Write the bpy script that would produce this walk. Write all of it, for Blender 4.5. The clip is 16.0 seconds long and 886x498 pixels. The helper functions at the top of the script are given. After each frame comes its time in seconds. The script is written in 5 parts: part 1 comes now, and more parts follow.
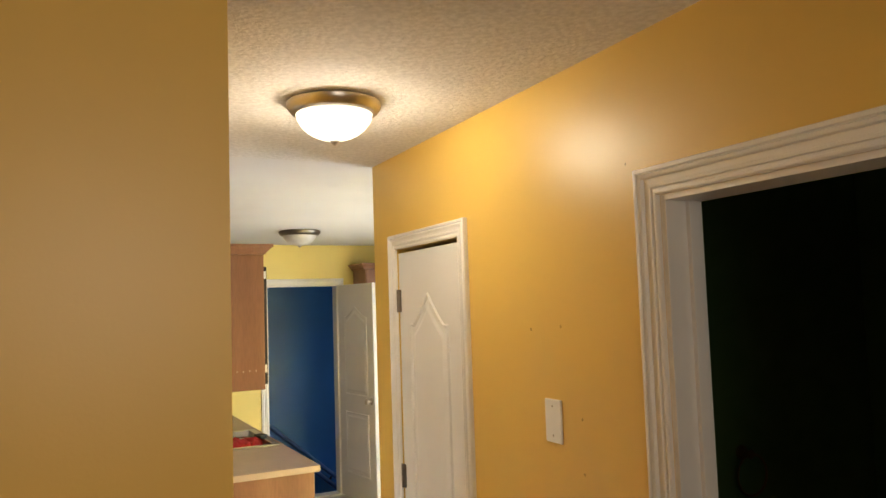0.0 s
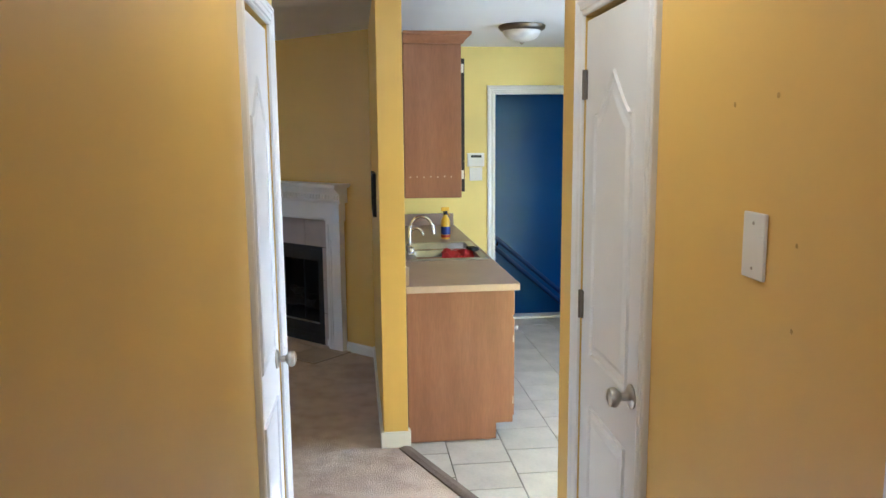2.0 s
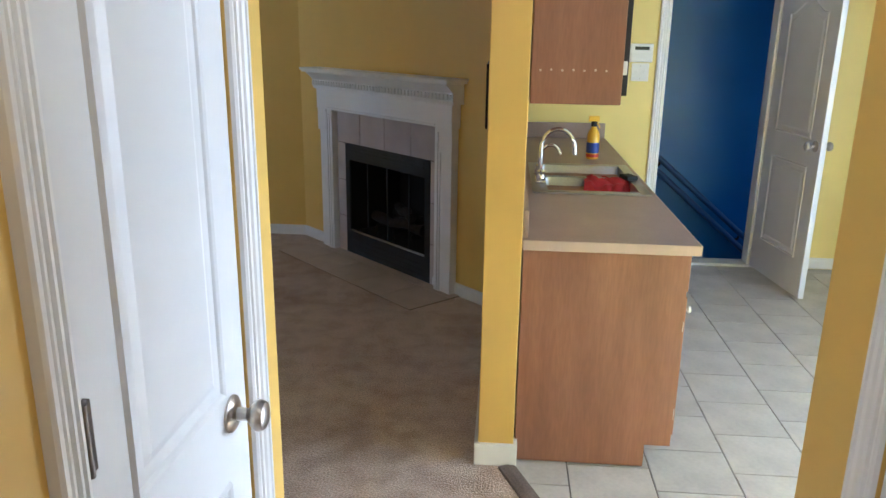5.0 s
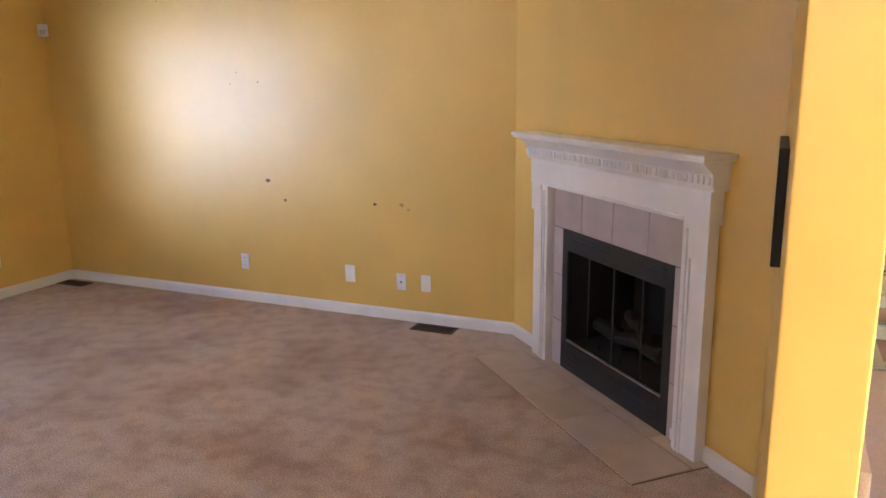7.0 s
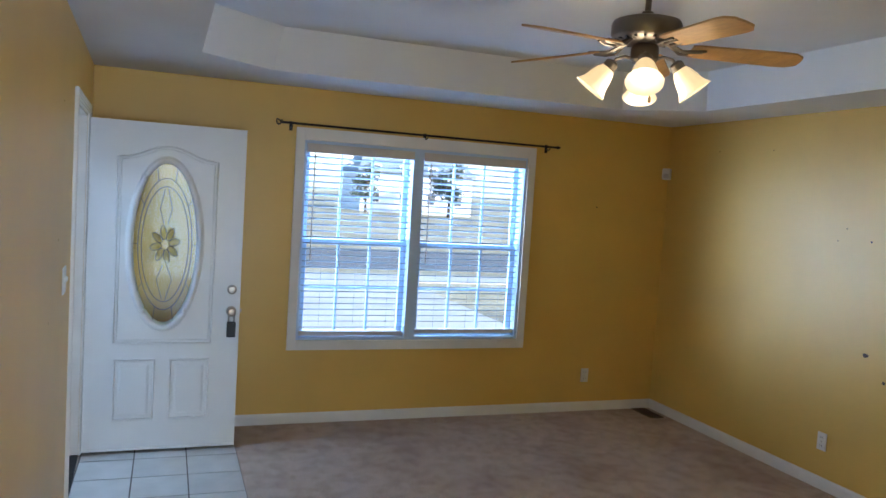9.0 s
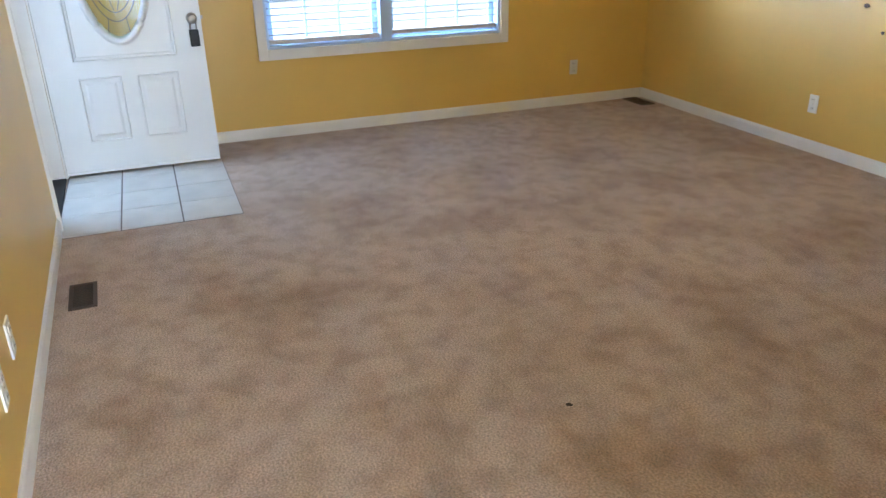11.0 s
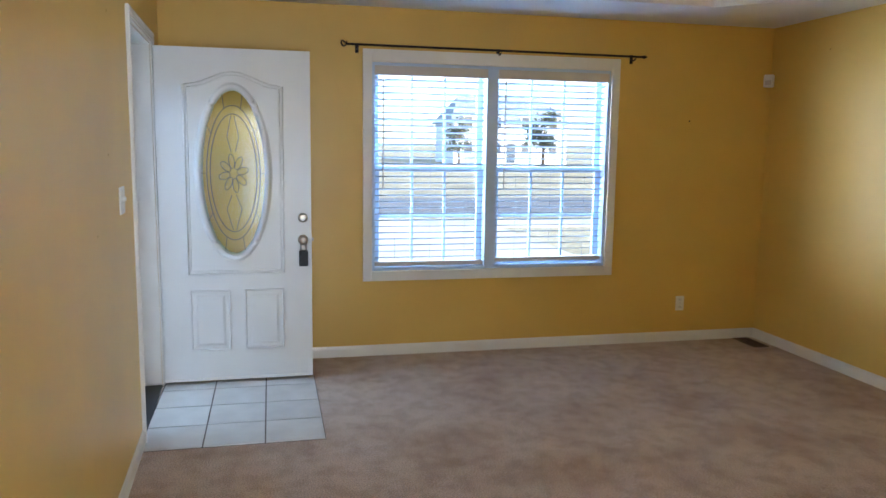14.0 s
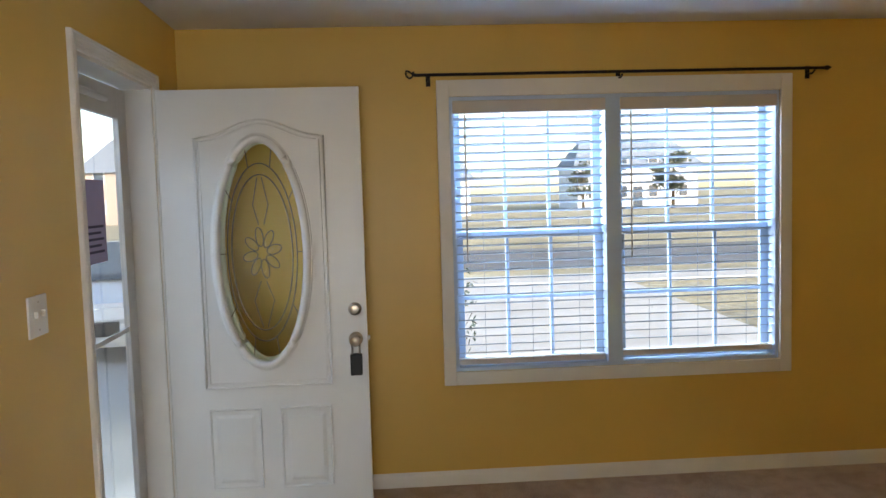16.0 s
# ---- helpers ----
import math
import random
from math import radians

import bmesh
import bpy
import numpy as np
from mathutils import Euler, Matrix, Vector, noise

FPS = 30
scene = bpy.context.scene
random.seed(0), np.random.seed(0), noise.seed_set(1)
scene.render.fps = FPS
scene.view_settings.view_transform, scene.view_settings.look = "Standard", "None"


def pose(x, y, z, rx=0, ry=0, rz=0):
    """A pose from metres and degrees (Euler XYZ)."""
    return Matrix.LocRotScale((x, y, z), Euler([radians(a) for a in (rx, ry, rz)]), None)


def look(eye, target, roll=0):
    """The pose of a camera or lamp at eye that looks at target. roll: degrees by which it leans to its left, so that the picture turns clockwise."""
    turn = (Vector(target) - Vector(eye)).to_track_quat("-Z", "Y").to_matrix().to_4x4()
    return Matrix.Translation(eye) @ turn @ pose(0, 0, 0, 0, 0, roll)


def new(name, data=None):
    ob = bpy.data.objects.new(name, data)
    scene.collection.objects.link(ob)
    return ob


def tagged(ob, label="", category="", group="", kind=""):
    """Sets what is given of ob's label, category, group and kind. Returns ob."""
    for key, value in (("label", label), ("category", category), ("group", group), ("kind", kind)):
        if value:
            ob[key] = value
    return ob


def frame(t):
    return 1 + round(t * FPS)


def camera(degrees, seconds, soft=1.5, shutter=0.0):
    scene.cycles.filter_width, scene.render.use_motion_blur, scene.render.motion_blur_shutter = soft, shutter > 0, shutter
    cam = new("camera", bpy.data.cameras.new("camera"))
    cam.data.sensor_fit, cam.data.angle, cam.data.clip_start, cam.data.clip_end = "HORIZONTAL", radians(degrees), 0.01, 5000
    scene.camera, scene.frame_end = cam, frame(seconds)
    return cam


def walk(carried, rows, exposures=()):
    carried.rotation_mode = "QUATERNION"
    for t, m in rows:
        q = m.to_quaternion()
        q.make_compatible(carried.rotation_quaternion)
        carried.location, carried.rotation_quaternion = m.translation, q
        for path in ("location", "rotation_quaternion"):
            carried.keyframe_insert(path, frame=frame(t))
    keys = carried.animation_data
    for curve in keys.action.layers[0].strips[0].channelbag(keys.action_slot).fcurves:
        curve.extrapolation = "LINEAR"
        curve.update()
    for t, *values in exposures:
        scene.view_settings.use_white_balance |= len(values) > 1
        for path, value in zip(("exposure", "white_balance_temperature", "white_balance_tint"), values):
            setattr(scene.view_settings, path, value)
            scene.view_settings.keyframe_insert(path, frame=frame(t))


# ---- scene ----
cam = camera(60.9, 16.0)
PATH = [
    (0, (-0.062, 0.354, 1.811), (0.845, 2.131, 1.957), -1.9),
    (0.5, (0.113, 0.532, 1.793), (0.857, 2.384, 1.909), -1.3),
    (1, (0.338, 0.669, 1.786), (0.749, 2.626, 1.751), 0.6),
    (1.5, (0.415, 0.81, 1.75), (0.699, 2.78, 1.554), -0.3),
    (2, (0.451, 0.848, 1.681), (0.679, 2.812, 1.38), -0.5),
    (2.5, (0.542, 0.82, 1.623), (0.7, 2.73, 1.052), 1.1),
    (3, (0.635, 0.834, 1.558), (0.74, 2.668, 0.768), 1.2),
    (3.5, (0.636, 1.044, 1.505), (0.712, 2.837, 0.622), -0.7),
    (4, (0.612, 1.401, 1.535), (0.687, 3.228, 0.727), -2.2),
    (4.5, (0.661, 1.835, 1.57), (0.666, 3.736, 0.948), 0.1),
    (4.7, (0.651, 1.988, 1.577), (0.597, 3.902, 1.0), 0.6),
    (6.8, (0.542, 3.405, 1.589), (-0.16, 5.211, 1.096), -0.3),
    (7, (0.548, 3.509, 1.602), (-0.244, 5.294, 1.167), -0.7),
    (7.5, (0.598, 3.813, 1.665), (-0.578, 5.42, 1.476), -1.4),
    (8, (0.518, 3.927, 1.741), (-0.914, 5.322, 1.77), -0.8),
    (8.5, (0.517, 3.928, 1.749), (-1.151, 5.029, 1.811), 1.1),
    (9, (0.573, 3.92, 1.726), (-1.299, 4.61, 1.586), 3.6),
    (9.5, (0.642, 3.959, 1.552), (-1.199, 4.577, 1.073), 3.8),
    (9.7, (0.657, 3.892, 1.572), (-1.142, 4.529, 0.973), 2.7),
    (11.8, (0.389, 4.139, 1.342), (-1.316, 4.826, 0.555), -2.7),
    (12, (0.354, 4.142, 1.361), (-1.354, 4.861, 0.61), -3.0),
    (12.5, (0.394, 4.187, 1.352), (-1.31, 4.993, 0.686), -1.9),
    (13, (0.381, 4.114, 1.435), (-1.379, 4.937, 0.961), -0.5),
    (13.5, (0.36, 4.077, 1.481), (-1.503, 4.721, 1.142), 0.1),
    (14, (0.394, 4.132, 1.507), (-1.537, 4.576, 1.234), 0.8),
    (14.5, (0.304, 4.255, 1.527), (-1.66, 4.556, 1.302), 1.3),
    (15, (-0.066, 4.343, 1.526), (-2.042, 4.634, 1.419), -0.4),
    (15.5, (-0.45, 4.455, 1.522), (-2.429, 4.732, 1.443), -1.1),
    (16, (-0.907, 4.54, 1.564), (-2.898, 4.657, 1.418), -1.7),
]
EXPOSURES = [(0.0, 2.35, 6500, 9), (1.0, 2.35, 5500, 8), (1.5, 2.4, 5100, 8), (3.5, 2.4, 4300, 6), (4.5, 2.1, 4600, 6), (7.0, 3.25, 5400, 26), (8.0, 2.65, 5300, 8), (8.8, 2.25, 5100, 7), (9.6, 2.65, 5400, 8), (12.3, 3.3, 5450, 7), (13.2, 2.9, 5500, 8), (14.5, 2.6, 5600, 9), (16.0, 2.2, 6500, 10)]
WIN_W, PATIO_W, ENTRY_W, REAR_FILL_W, FAN_W, HALL_W, SIDE_W = 55, 11, 8, 2.5, 2.2, 2.6, 44
SHADE_E, DOME_E, BULB_E = 0.17, 0.5, 0.6
FAN_TURN, LAMP_TURN = -4, -32
walk(cam, [(t, look(eye, target, roll)) for t, eye, target, roll in PATH], EXPOSURES)

# ---- world, sun, large lights ----
world = bpy.data.worlds.new("world")
scene.world = world
world.use_nodes = True
wn = world.node_tree.nodes
sky = wn.new("ShaderNodeTexSky")
sky.sky_type, sky.sun_disc = "NISHITA", False
sky.sun_elevation, sky.sun_rotation = radians(19), radians(58.3)
wn["Background"].inputs[1].default_value = 0.09
world.node_tree.links.new(sky.outputs[0], wn["Background"].inputs[0])

SUN_WAY = Vector((-0.851 * math.cos(radians(19)), -0.525 * math.cos(radians(19)), -math.sin(radians(19))))
sun = new("sun", bpy.data.lights.new("sun", "SUN"))
sun.data.energy, sun.data.angle, sun.data.color = 2.2, radians(0.5), (1.0, 0.93, 0.82)
sun.matrix_world = look(Vector((0, 0, 20)) - SUN_WAY * 30, Vector((0, 0, 20)))


def area(name, eye, target, w, h, watts, color):
    d = bpy.data.lights.new(name, "AREA")
    d.shape, d.size, d.size_y, d.energy, d.color = "RECTANGLE", w, h, watts, color
    ob = new(name, d)
    ob.matrix_world = look(eye, target)
    return ob


area("window_daylight", (-5.75, 5.71, 2.72), (-3.2, 5.71, 0.6), 2.2, 0.9, WIN_W, (0.62, 0.81, 1.0))
area("porch_side_daylight", (-6.25, 3.72, 1.45), (-2.4, 7.6, 1.35), 1.25, 1.9, SIDE_W, (0.80, 0.90, 1.0))
area("patio_daylight", (3.68, 4.5, 1.05), (1, 4.5, 0.9), 1.7, 1.9, PATIO_W, (0.86, 0.93, 1.0))
area("entry_daylight", (-3.98, 2.45, 2.60), (-3.9, 4.2, 0.3), 1.2, 0.7, ENTRY_W, (0.58, 0.78, 1.0))
# fill lamp added behind the start to brighten the hall; no window known there
area("rear_daylight", (0.1, -1.0, 1.95), (0.1, 1, 1.9), 1.0, 0.6, REAR_FILL_W, (1.0, 0.90, 0.76))


def point(name, p, watts, color, r):
    d = bpy.data.lights.new(name, "POINT")
    d.energy, d.color, d.shadow_soft_size = watts, color, r
    ob = new(name, d)
    ob.location = p
    return ob


point("fan_bulbs_light", (-2.19, 5.78, 2.08), FAN_W, (1.0, 0.72, 0.40), 0.10)
point("hall_bulb_light", (0.675, 2.49, 2.335), HALL_W, (1.0, 0.84, 0.62), 0.08)


# ---- materials ----
def material(name, color, rough=0.5, metal=0.0, vary=0.0, scale=3.0, fine=0.0, fine_scale=200.0, bump=0.0, bump_scale=200.0,
             bump_dist=0.002, tint=None, emit=0.0, per_piece=0.0, sheen=0.0, stretch=None, rough_vary=0.0, detail=4.0, edges=(0.35, 0.65), patches=None):
    """Principled surface with broad blotches (vary), fine grain (fine), relief (bump) and a shift from piece to piece."""
    m = bpy.data.materials.new(name)
    m.use_nodes = True
    nt = m.node_tree
    n, link = nt.nodes, nt.links
    b = n["Principled BSDF"]
    b.inputs["Base Color"].default_value = (*color, 1)
    b.inputs["Roughness"].default_value, b.inputs["Metallic"].default_value = rough, metal
    co = n.new("ShaderNodeTexCoord")
    mp = n.new("ShaderNodeMapping")
    link.new(co.outputs["Object"], mp.inputs[0])
    if stretch:
        mp.inputs["Scale"].default_value = stretch
    out = None

    def noise_tex(s, d):
        t = n.new("ShaderNodeTexNoise")
        t.inputs["Scale"].default_value, t.inputs["Detail"].default_value = s, d
        link.new(mp.outputs[0], t.inputs["Vector"])
        return t

    def mix(first, second, fac, kind):
        x = n.new("ShaderNodeMix")
        x.data_type, x.blend_type = "RGBA", kind
        for sock, val in ((x.inputs[6], first), (x.inputs[7], second), (x.inputs[0], fac)):
            if isinstance(val, (tuple, float, int)):
                sock.default_value = (*val, 1) if isinstance(val, tuple) else val
            else:
                link.new(val, sock)
        return x.outputs[2]

    def ramp(src, lo, hi, a=0.35, c=0.65):
        r = n.new("ShaderNodeMapRange")
        for i, v in enumerate((a, c, lo, hi)):
            r.inputs[i + 1].default_value = v
        link.new(src, r.inputs[0])
        return r.outputs[0]

    if vary:
        t = noise_tex(scale, detail)
        dark = tint if tint else tuple(c * (1 - vary) for c in color)
        out = mix(color, dark, ramp(t.outputs[0], 0.0, 1.0, *edges), "MIX")
        if rough_vary:
            link.new(ramp(t.outputs[0], rough - rough_vary, rough + rough_vary), b.inputs["Roughness"])
    if patches:
        t = noise_tex(patches[0], 5.0)
        out = mix(out if out is not None else color, patches[2], ramp(t.outputs[0], 0.0, patches[1], 0.46, 0.66), "MULTIPLY")
    if fine:
        t = noise_tex(fine_scale, 3.0)
        g = n.new("ShaderNodeCombineColor")
        v = ramp(t.outputs[0], 1 - fine, 1 + fine * 0.5)
        for i in range(3):
            link.new(v, g.inputs[i])
        out = mix(out if out is not None else color, g.outputs[0], 1.0, "MULTIPLY")
    if per_piece:
        oi = n.new("ShaderNodeObjectInfo")
        g = n.new("ShaderNodeCombineColor")
        v = ramp(oi.outputs["Random"], 1 - per_piece, 1.0, 0.0, 1.0)
        for i in range(3):
            link.new(v, g.inputs[i])
        out = mix(out if out is not None else color, g.outputs[0], 1.0, "MULTIPLY")
    if out is not None:
        link.new(out, b.inputs["Base Color"])
    if bump:
        t = noise_tex(bump_scale, 4.0)
        bp = n.new("ShaderNodeBump")
        bp.inputs["Strength"].default_value, bp.inputs["Distance"].default_value = bump, bump_dist
        link.new(t.outputs[0], bp.inputs["Height"])
        link.new(bp.outputs[0], b.inputs["Normal"])
    if emit:
        b.inputs["Emission Color"].default_value = (*(tint or color), 1)
        b.inputs["Emission Strength"].default_value = emit
    if sheen:
        b.inputs["Sheen Weight"].default_value = sheen
    return m


def clear_glass(name, color=(1, 1, 1), rough=0.0, bump=0.0, bump_scale=30.0):
    m = bpy.data.materials.new(name)
    m.use_nodes = True
    n, link = m.node_tree.nodes, m.node_tree.links
    b = n["Principled BSDF"]
    b.inputs["Base Color"].default_value = (*color, 1)
    b.inputs["Roughness"].default_value = rough
    b.inputs["Transmission Weight"].default_value = 1.0
    b.inputs["IOR"].default_value = 1.45
    if bump:
        t = n.new("ShaderNodeTexNoise")
        t.inputs["Scale"].default_value = bump_scale
        bp = n.new("ShaderNodeBump")
        bp.inputs["Strength"].default_value, bp.inputs["Distance"].default_value = bump, 0.004
        link.new(t.outputs[0], bp.inputs["Height"])
        link.new(bp.outputs[0], b.inputs["Normal"])
    return m


YELLOW = material("golden_yellow_satin_paint", (0.72, 0.475, 0.105), 0.38, vary=0.10, scale=1.2, bump=0.12, bump_scale=180, bump_dist=0.0012)
PALE_YELLOW = material("lemon_yellow_satin_paint", (0.80, 0.66, 0.22), 0.4, vary=0.08, scale=1.5, bump=0.2, bump_scale=180, bump_dist=0.001)
BLUE = material("royal_blue_wall_paint", (0.035, 0.165, 0.53), 0.35, vary=0.15, scale=1.5, bump=0.2, bump_scale=160, bump_dist=0.001)
GREEN = material("dark_green_wall_paint", (0.10, 0.19, 0.07), 0.4, vary=0.15, scale=1.5, bump=0.2, bump_scale=160, bump_dist=0.001)
CEILING = material("stippled_white_ceiling", (0.74, 0.73, 0.72), 0.9, vary=0.05, scale=2, fine=0.12, fine_scale=60, bump=0.6, bump_scale=75, bump_dist=0.007)
SMOOTH_CEILING = material("smooth_white_ceiling", (0.74, 0.74, 0.75), 0.8, vary=0.06, scale=1.5, bump=0.3, bump_scale=90, bump_dist=0.004)
TRIM = material("white_gloss_trim_paint", (0.80, 0.79, 0.77), 0.3, vary=0.07, scale=4, bump=0.12, bump_scale=70, bump_dist=0.0015)
DOOR_WHITE = material("white_semi_gloss_door_paint", (0.72, 0.72, 0.72), 0.32, vary=0.06, scale=2.5, bump=0.15, bump_scale=60, bump_dist=0.0012)
CARPET = material("worn_taupe_cut_pile_carpet", (0.57, 0.44, 0.35), 0.95, vary=0.3, scale=9.0, tint=(0.45, 0.33, 0.245), fine=0.38, fine_scale=140, edges=(0.43, 0.63),
                  bump=1.0, bump_scale=130, bump_dist=0.009, sheen=0.25, detail=12.0, patches=(1.9, 0.8, (0.70, 0.60, 0.49)))
EDGE_CARPET = material("grey_brown_carpet_edge_strip", (0.17, 0.125, 0.10), 0.9, vary=0.2, scale=8, fine=0.25, fine_scale=200, bump=0.8, bump_scale=150, bump_dist=0.004)
TILE = material("cream_grey_ceramic_tile", (0.56, 0.52, 0.46), 0.35, vary=0.18, scale=5, fine=0.06, fine_scale=60, bump=0.15, bump_scale=40, bump_dist=0.002, per_piece=0.08)
ENTRY_TILE = material("pale_grey_ceramic_tile", (0.60, 0.57, 0.53), 0.35, vary=0.14, scale=5, bump=0.15, bump_scale=40, bump_dist=0.002, per_piece=0.08)
HEARTH_TILE = material("beige_ceramic_hearth_tile", (0.56, 0.45, 0.355), 0.4, vary=0.14, scale=6, bump=0.15, bump_scale=50, bump_dist=0.002, per_piece=0.08)
SURROUND_TILE = material("pinkish_grey_surround_tile", (0.50, 0.43, 0.40), 0.35, vary=0.12, scale=6, bump=0.1, bump_scale=40, bump_dist=0.002, per_piece=0.06)
GROUT = material("dark_grey_grout", (0.16, 0.14, 0.12), 0.95, vary=0.2, scale=12)
WOOD = material("reddish_maple_cabinet_wood", (0.29, 0.135, 0.074), 0.42, vary=0.3, scale=1.6, tint=(0.22, 0.10, 0.054), fine=0.09, fine_scale=26, stretch=(5, 5, 0.6), bump=0.12, bump_scale=30, bump_dist=0.001)
LAMINATE = material("taupe_laminate_worktop", (0.36, 0.265, 0.215), 0.4, vary=0.12, scale=4, fine=0.15, fine_scale=300)
LAMINATE_EDGE = material("pale_worktop_edge", (0.52, 0.40, 0.32), 0.45, vary=0.12, scale=8)
STEEL = material("brushed_stainless_steel", (0.40, 0.40, 0.41), 0.3, 1.0, vary=0.1, scale=8, fine=0.08, fine_scale=120)
NICKEL = material("satin_nickel", (0.50, 0.46, 0.41), 0.3, 1.0, vary=0.12, scale=20)
PEWTER = material("brushed_pewter_metal", (0.20, 0.175, 0.15), 0.38, 1.0, vary=0.15, scale=12)
CHROME = material("polished_chrome", (0.75, 0.75, 0.76), 0.1, 1.0, vary=0.05, scale=20)
BRASS = material("aged_brass", (0.30, 0.22, 0.10), 0.3, 1.0, vary=0.2, scale=20)
BLACK = material("black_enamelled_metal", (0.010, 0.011, 0.015), 0.5, vary=0.3, scale=15, bump=0.15, bump_scale=120, bump_dist=0.001)
IRON = material("black_wrought_iron", (0.02, 0.018, 0.017), 0.5, 0.6, vary=0.3, scale=20)
SOOT = material("sooty_firebrick", (0.012, 0.011, 0.010), 0.9, vary=0.4, scale=6, bump=0.5, bump_scale=60, bump_dist=0.004)
LOG = material("charred_fire_log", (0.022, 0.016, 0.012), 0.95, vary=0.5, scale=15, bump=0.9, bump_scale=40, bump_dist=0.01)
PLASTIC = material("white_switch_plastic", (0.78, 0.77, 0.74), 0.35, vary=0.05, scale=10)
BEIGE_PLASTIC = material("aged_beige_plastic", (0.70, 0.60, 0.45), 0.45, vary=0.08, scale=10)
SLOT = material("dark_slot", (0.02, 0.02, 0.02), 0.7)
VENT = material("brown_metal_floor_vent", (0.09, 0.055, 0.035), 0.5, 0.4, vary=0.2, scale=15)
# white slats; the blue-grey shade of backlighting is put into the base colour
BLIND = material("white_vinyl_slat_in_backlit_shade", (0.36, 0.43, 0.53), 0.5, vary=0.05, scale=6, per_piece=0.06)
# white window vinyl with the blue cast of skylight painted in
VINYL = material("white_window_vinyl_skylight_tint", (0.54, 0.67, 0.86), 0.4, vary=0.05, scale=5)
VALANCE = material("pale_vinyl_valance", (0.60, 0.56, 0.54), 0.5, vary=0.06, scale=6)
OAK = material("golden_oak_fan_blade", (0.50, 0.29, 0.10), 0.4, vary=0.25, scale=3, fine=0.15, fine_scale=30, stretch=(0.6, 6, 6))
SHADE_ON = material("lit_frosted_amber_glass", (0.9, 0.85, 0.75), 0.4, emit=SHADE_E, tint=(1.0, 0.64, 0.25))
DOME_ON = material("lit_frosted_white_glass", (0.9, 0.88, 0.8), 0.4, emit=DOME_E, tint=(1.0, 0.88, 0.66))
BULB = material("glowing_bulb", (1, 0.9, 0.7), 0.4, emit=BULB_E, tint=(1.0, 0.80, 0.48))
DOME_OFF = material("unlit_alabaster_glass", (0.62, 0.60, 0.58), 0.35, vary=0.2, scale=14)
GLASS = clear_glass("window_glass")
ART_GLASS = clear_glass("bevelled_textured_glass", (0.92, 1.0, 0.86), 0.06, 0.22, 14)
BEVEL_GLASS = clear_glass("bevelled_clear_glass", (0.97, 0.97, 0.93), 0.03, 0.3, 12)
CAME = material("leaded_came", (0.24, 0.22, 0.15), 0.35, 0.8, vary=0.2, scale=20)
RED = material("red_cotton_cloth", (0.42, 0.018, 0.022), 0.85, vary=0.25, scale=14, bump=0.6, bump_scale=160, bump_dist=0.002)
BOTTLE_YELLOW = material("yellow_bottle_plastic", (0.80, 0.47, 0.02), 0.3, vary=0.08, scale=20)
BOTTLE_BLUE = material("blue_label_print", (0.02, 0.05, 0.28), 0.4, vary=0.1, scale=30)
BOTTLE_RED = material("red_label_print", (0.55, 0.05, 0.02), 0.4, vary=0.1, scale=30)
LCD = material("dark_display", (0.05, 0.06, 0.05), 0.2)
HOLE = material("patched_dark_plaster", (0.14, 0.10, 0.06), 0.9, vary=0.4, scale=60)
SCUFF = material("grey_scuff", (0.50, 0.31, 0.08), 0.8, vary=0.3, scale=60)
STAIN = material("dark_carpet_stain", (0.05, 0.035, 0.028), 0.95, vary=0.4, scale=80)
ALU = material("grey_painted_aluminium", (0.58, 0.57, 0.56), 0.4, 0.3, vary=0.08, scale=10)
PAPER = material("lilac_notice_paper", (0.42, 0.38, 0.62), 0.7, vary=0.06, scale=14)
INK = material("printed_ink", (0.05, 0.04, 0.12), 0.7)
CONCRETE = material("pale_concrete", (0.50, 0.48, 0.45), 0.9, vary=0.2, scale=0.8, fine=0.1, fine_scale=30)
LAWN = material("dry_winter_lawn", (0.44, 0.385, 0.25), 0.95, vary=0.4, scale=0.35, fine=0.3, fine_scale=8, bump=0.8, bump_scale=12, bump_dist=0.05)
ASPHALT = material("weathered_grey_asphalt", (0.15, 0.15, 0.155), 0.9, vary=0.2, scale=0.5, fine=0.2, fine_scale=20)
SIDING = material("pale_vinyl_siding", (0.66, 0.69, 0.74), 0.7, vary=0.1, scale=0.7, fine=0.1, fine_scale=3, stretch=(0.1, 0.1, 3))
ROOF = material("grey_shingle_roof", (0.24, 0.28, 0.34), 0.9, vary=0.25, scale=2, fine=0.2, fine_scale=8)
DARK_GLASS = material("dark_window_pane", (0.05, 0.07, 0.10), 0.1)
BARK = material("grey_brown_bark", (0.10, 0.075, 0.055), 0.95, vary=0.4, scale=5, bump=0.8, bump_scale=12, bump_dist=0.03)
LEAF = material("dull_evergreen_foliage", (0.10, 0.12, 0.09), 0.8, vary=0.4, scale=2)
CAR_PAINT = material("white_car_paint", (0.78, 0.79, 0.80), 0.2, vary=0.03, scale=3)
TYRE = material("black_tyre_rubber", (0.02, 0.02, 0.02), 0.8, vary=0.2, scale=20)
BRICKWORK = material("pale_exterior_brick", (0.42, 0.34, 0.29), 0.85, vary=0.25, scale=6)


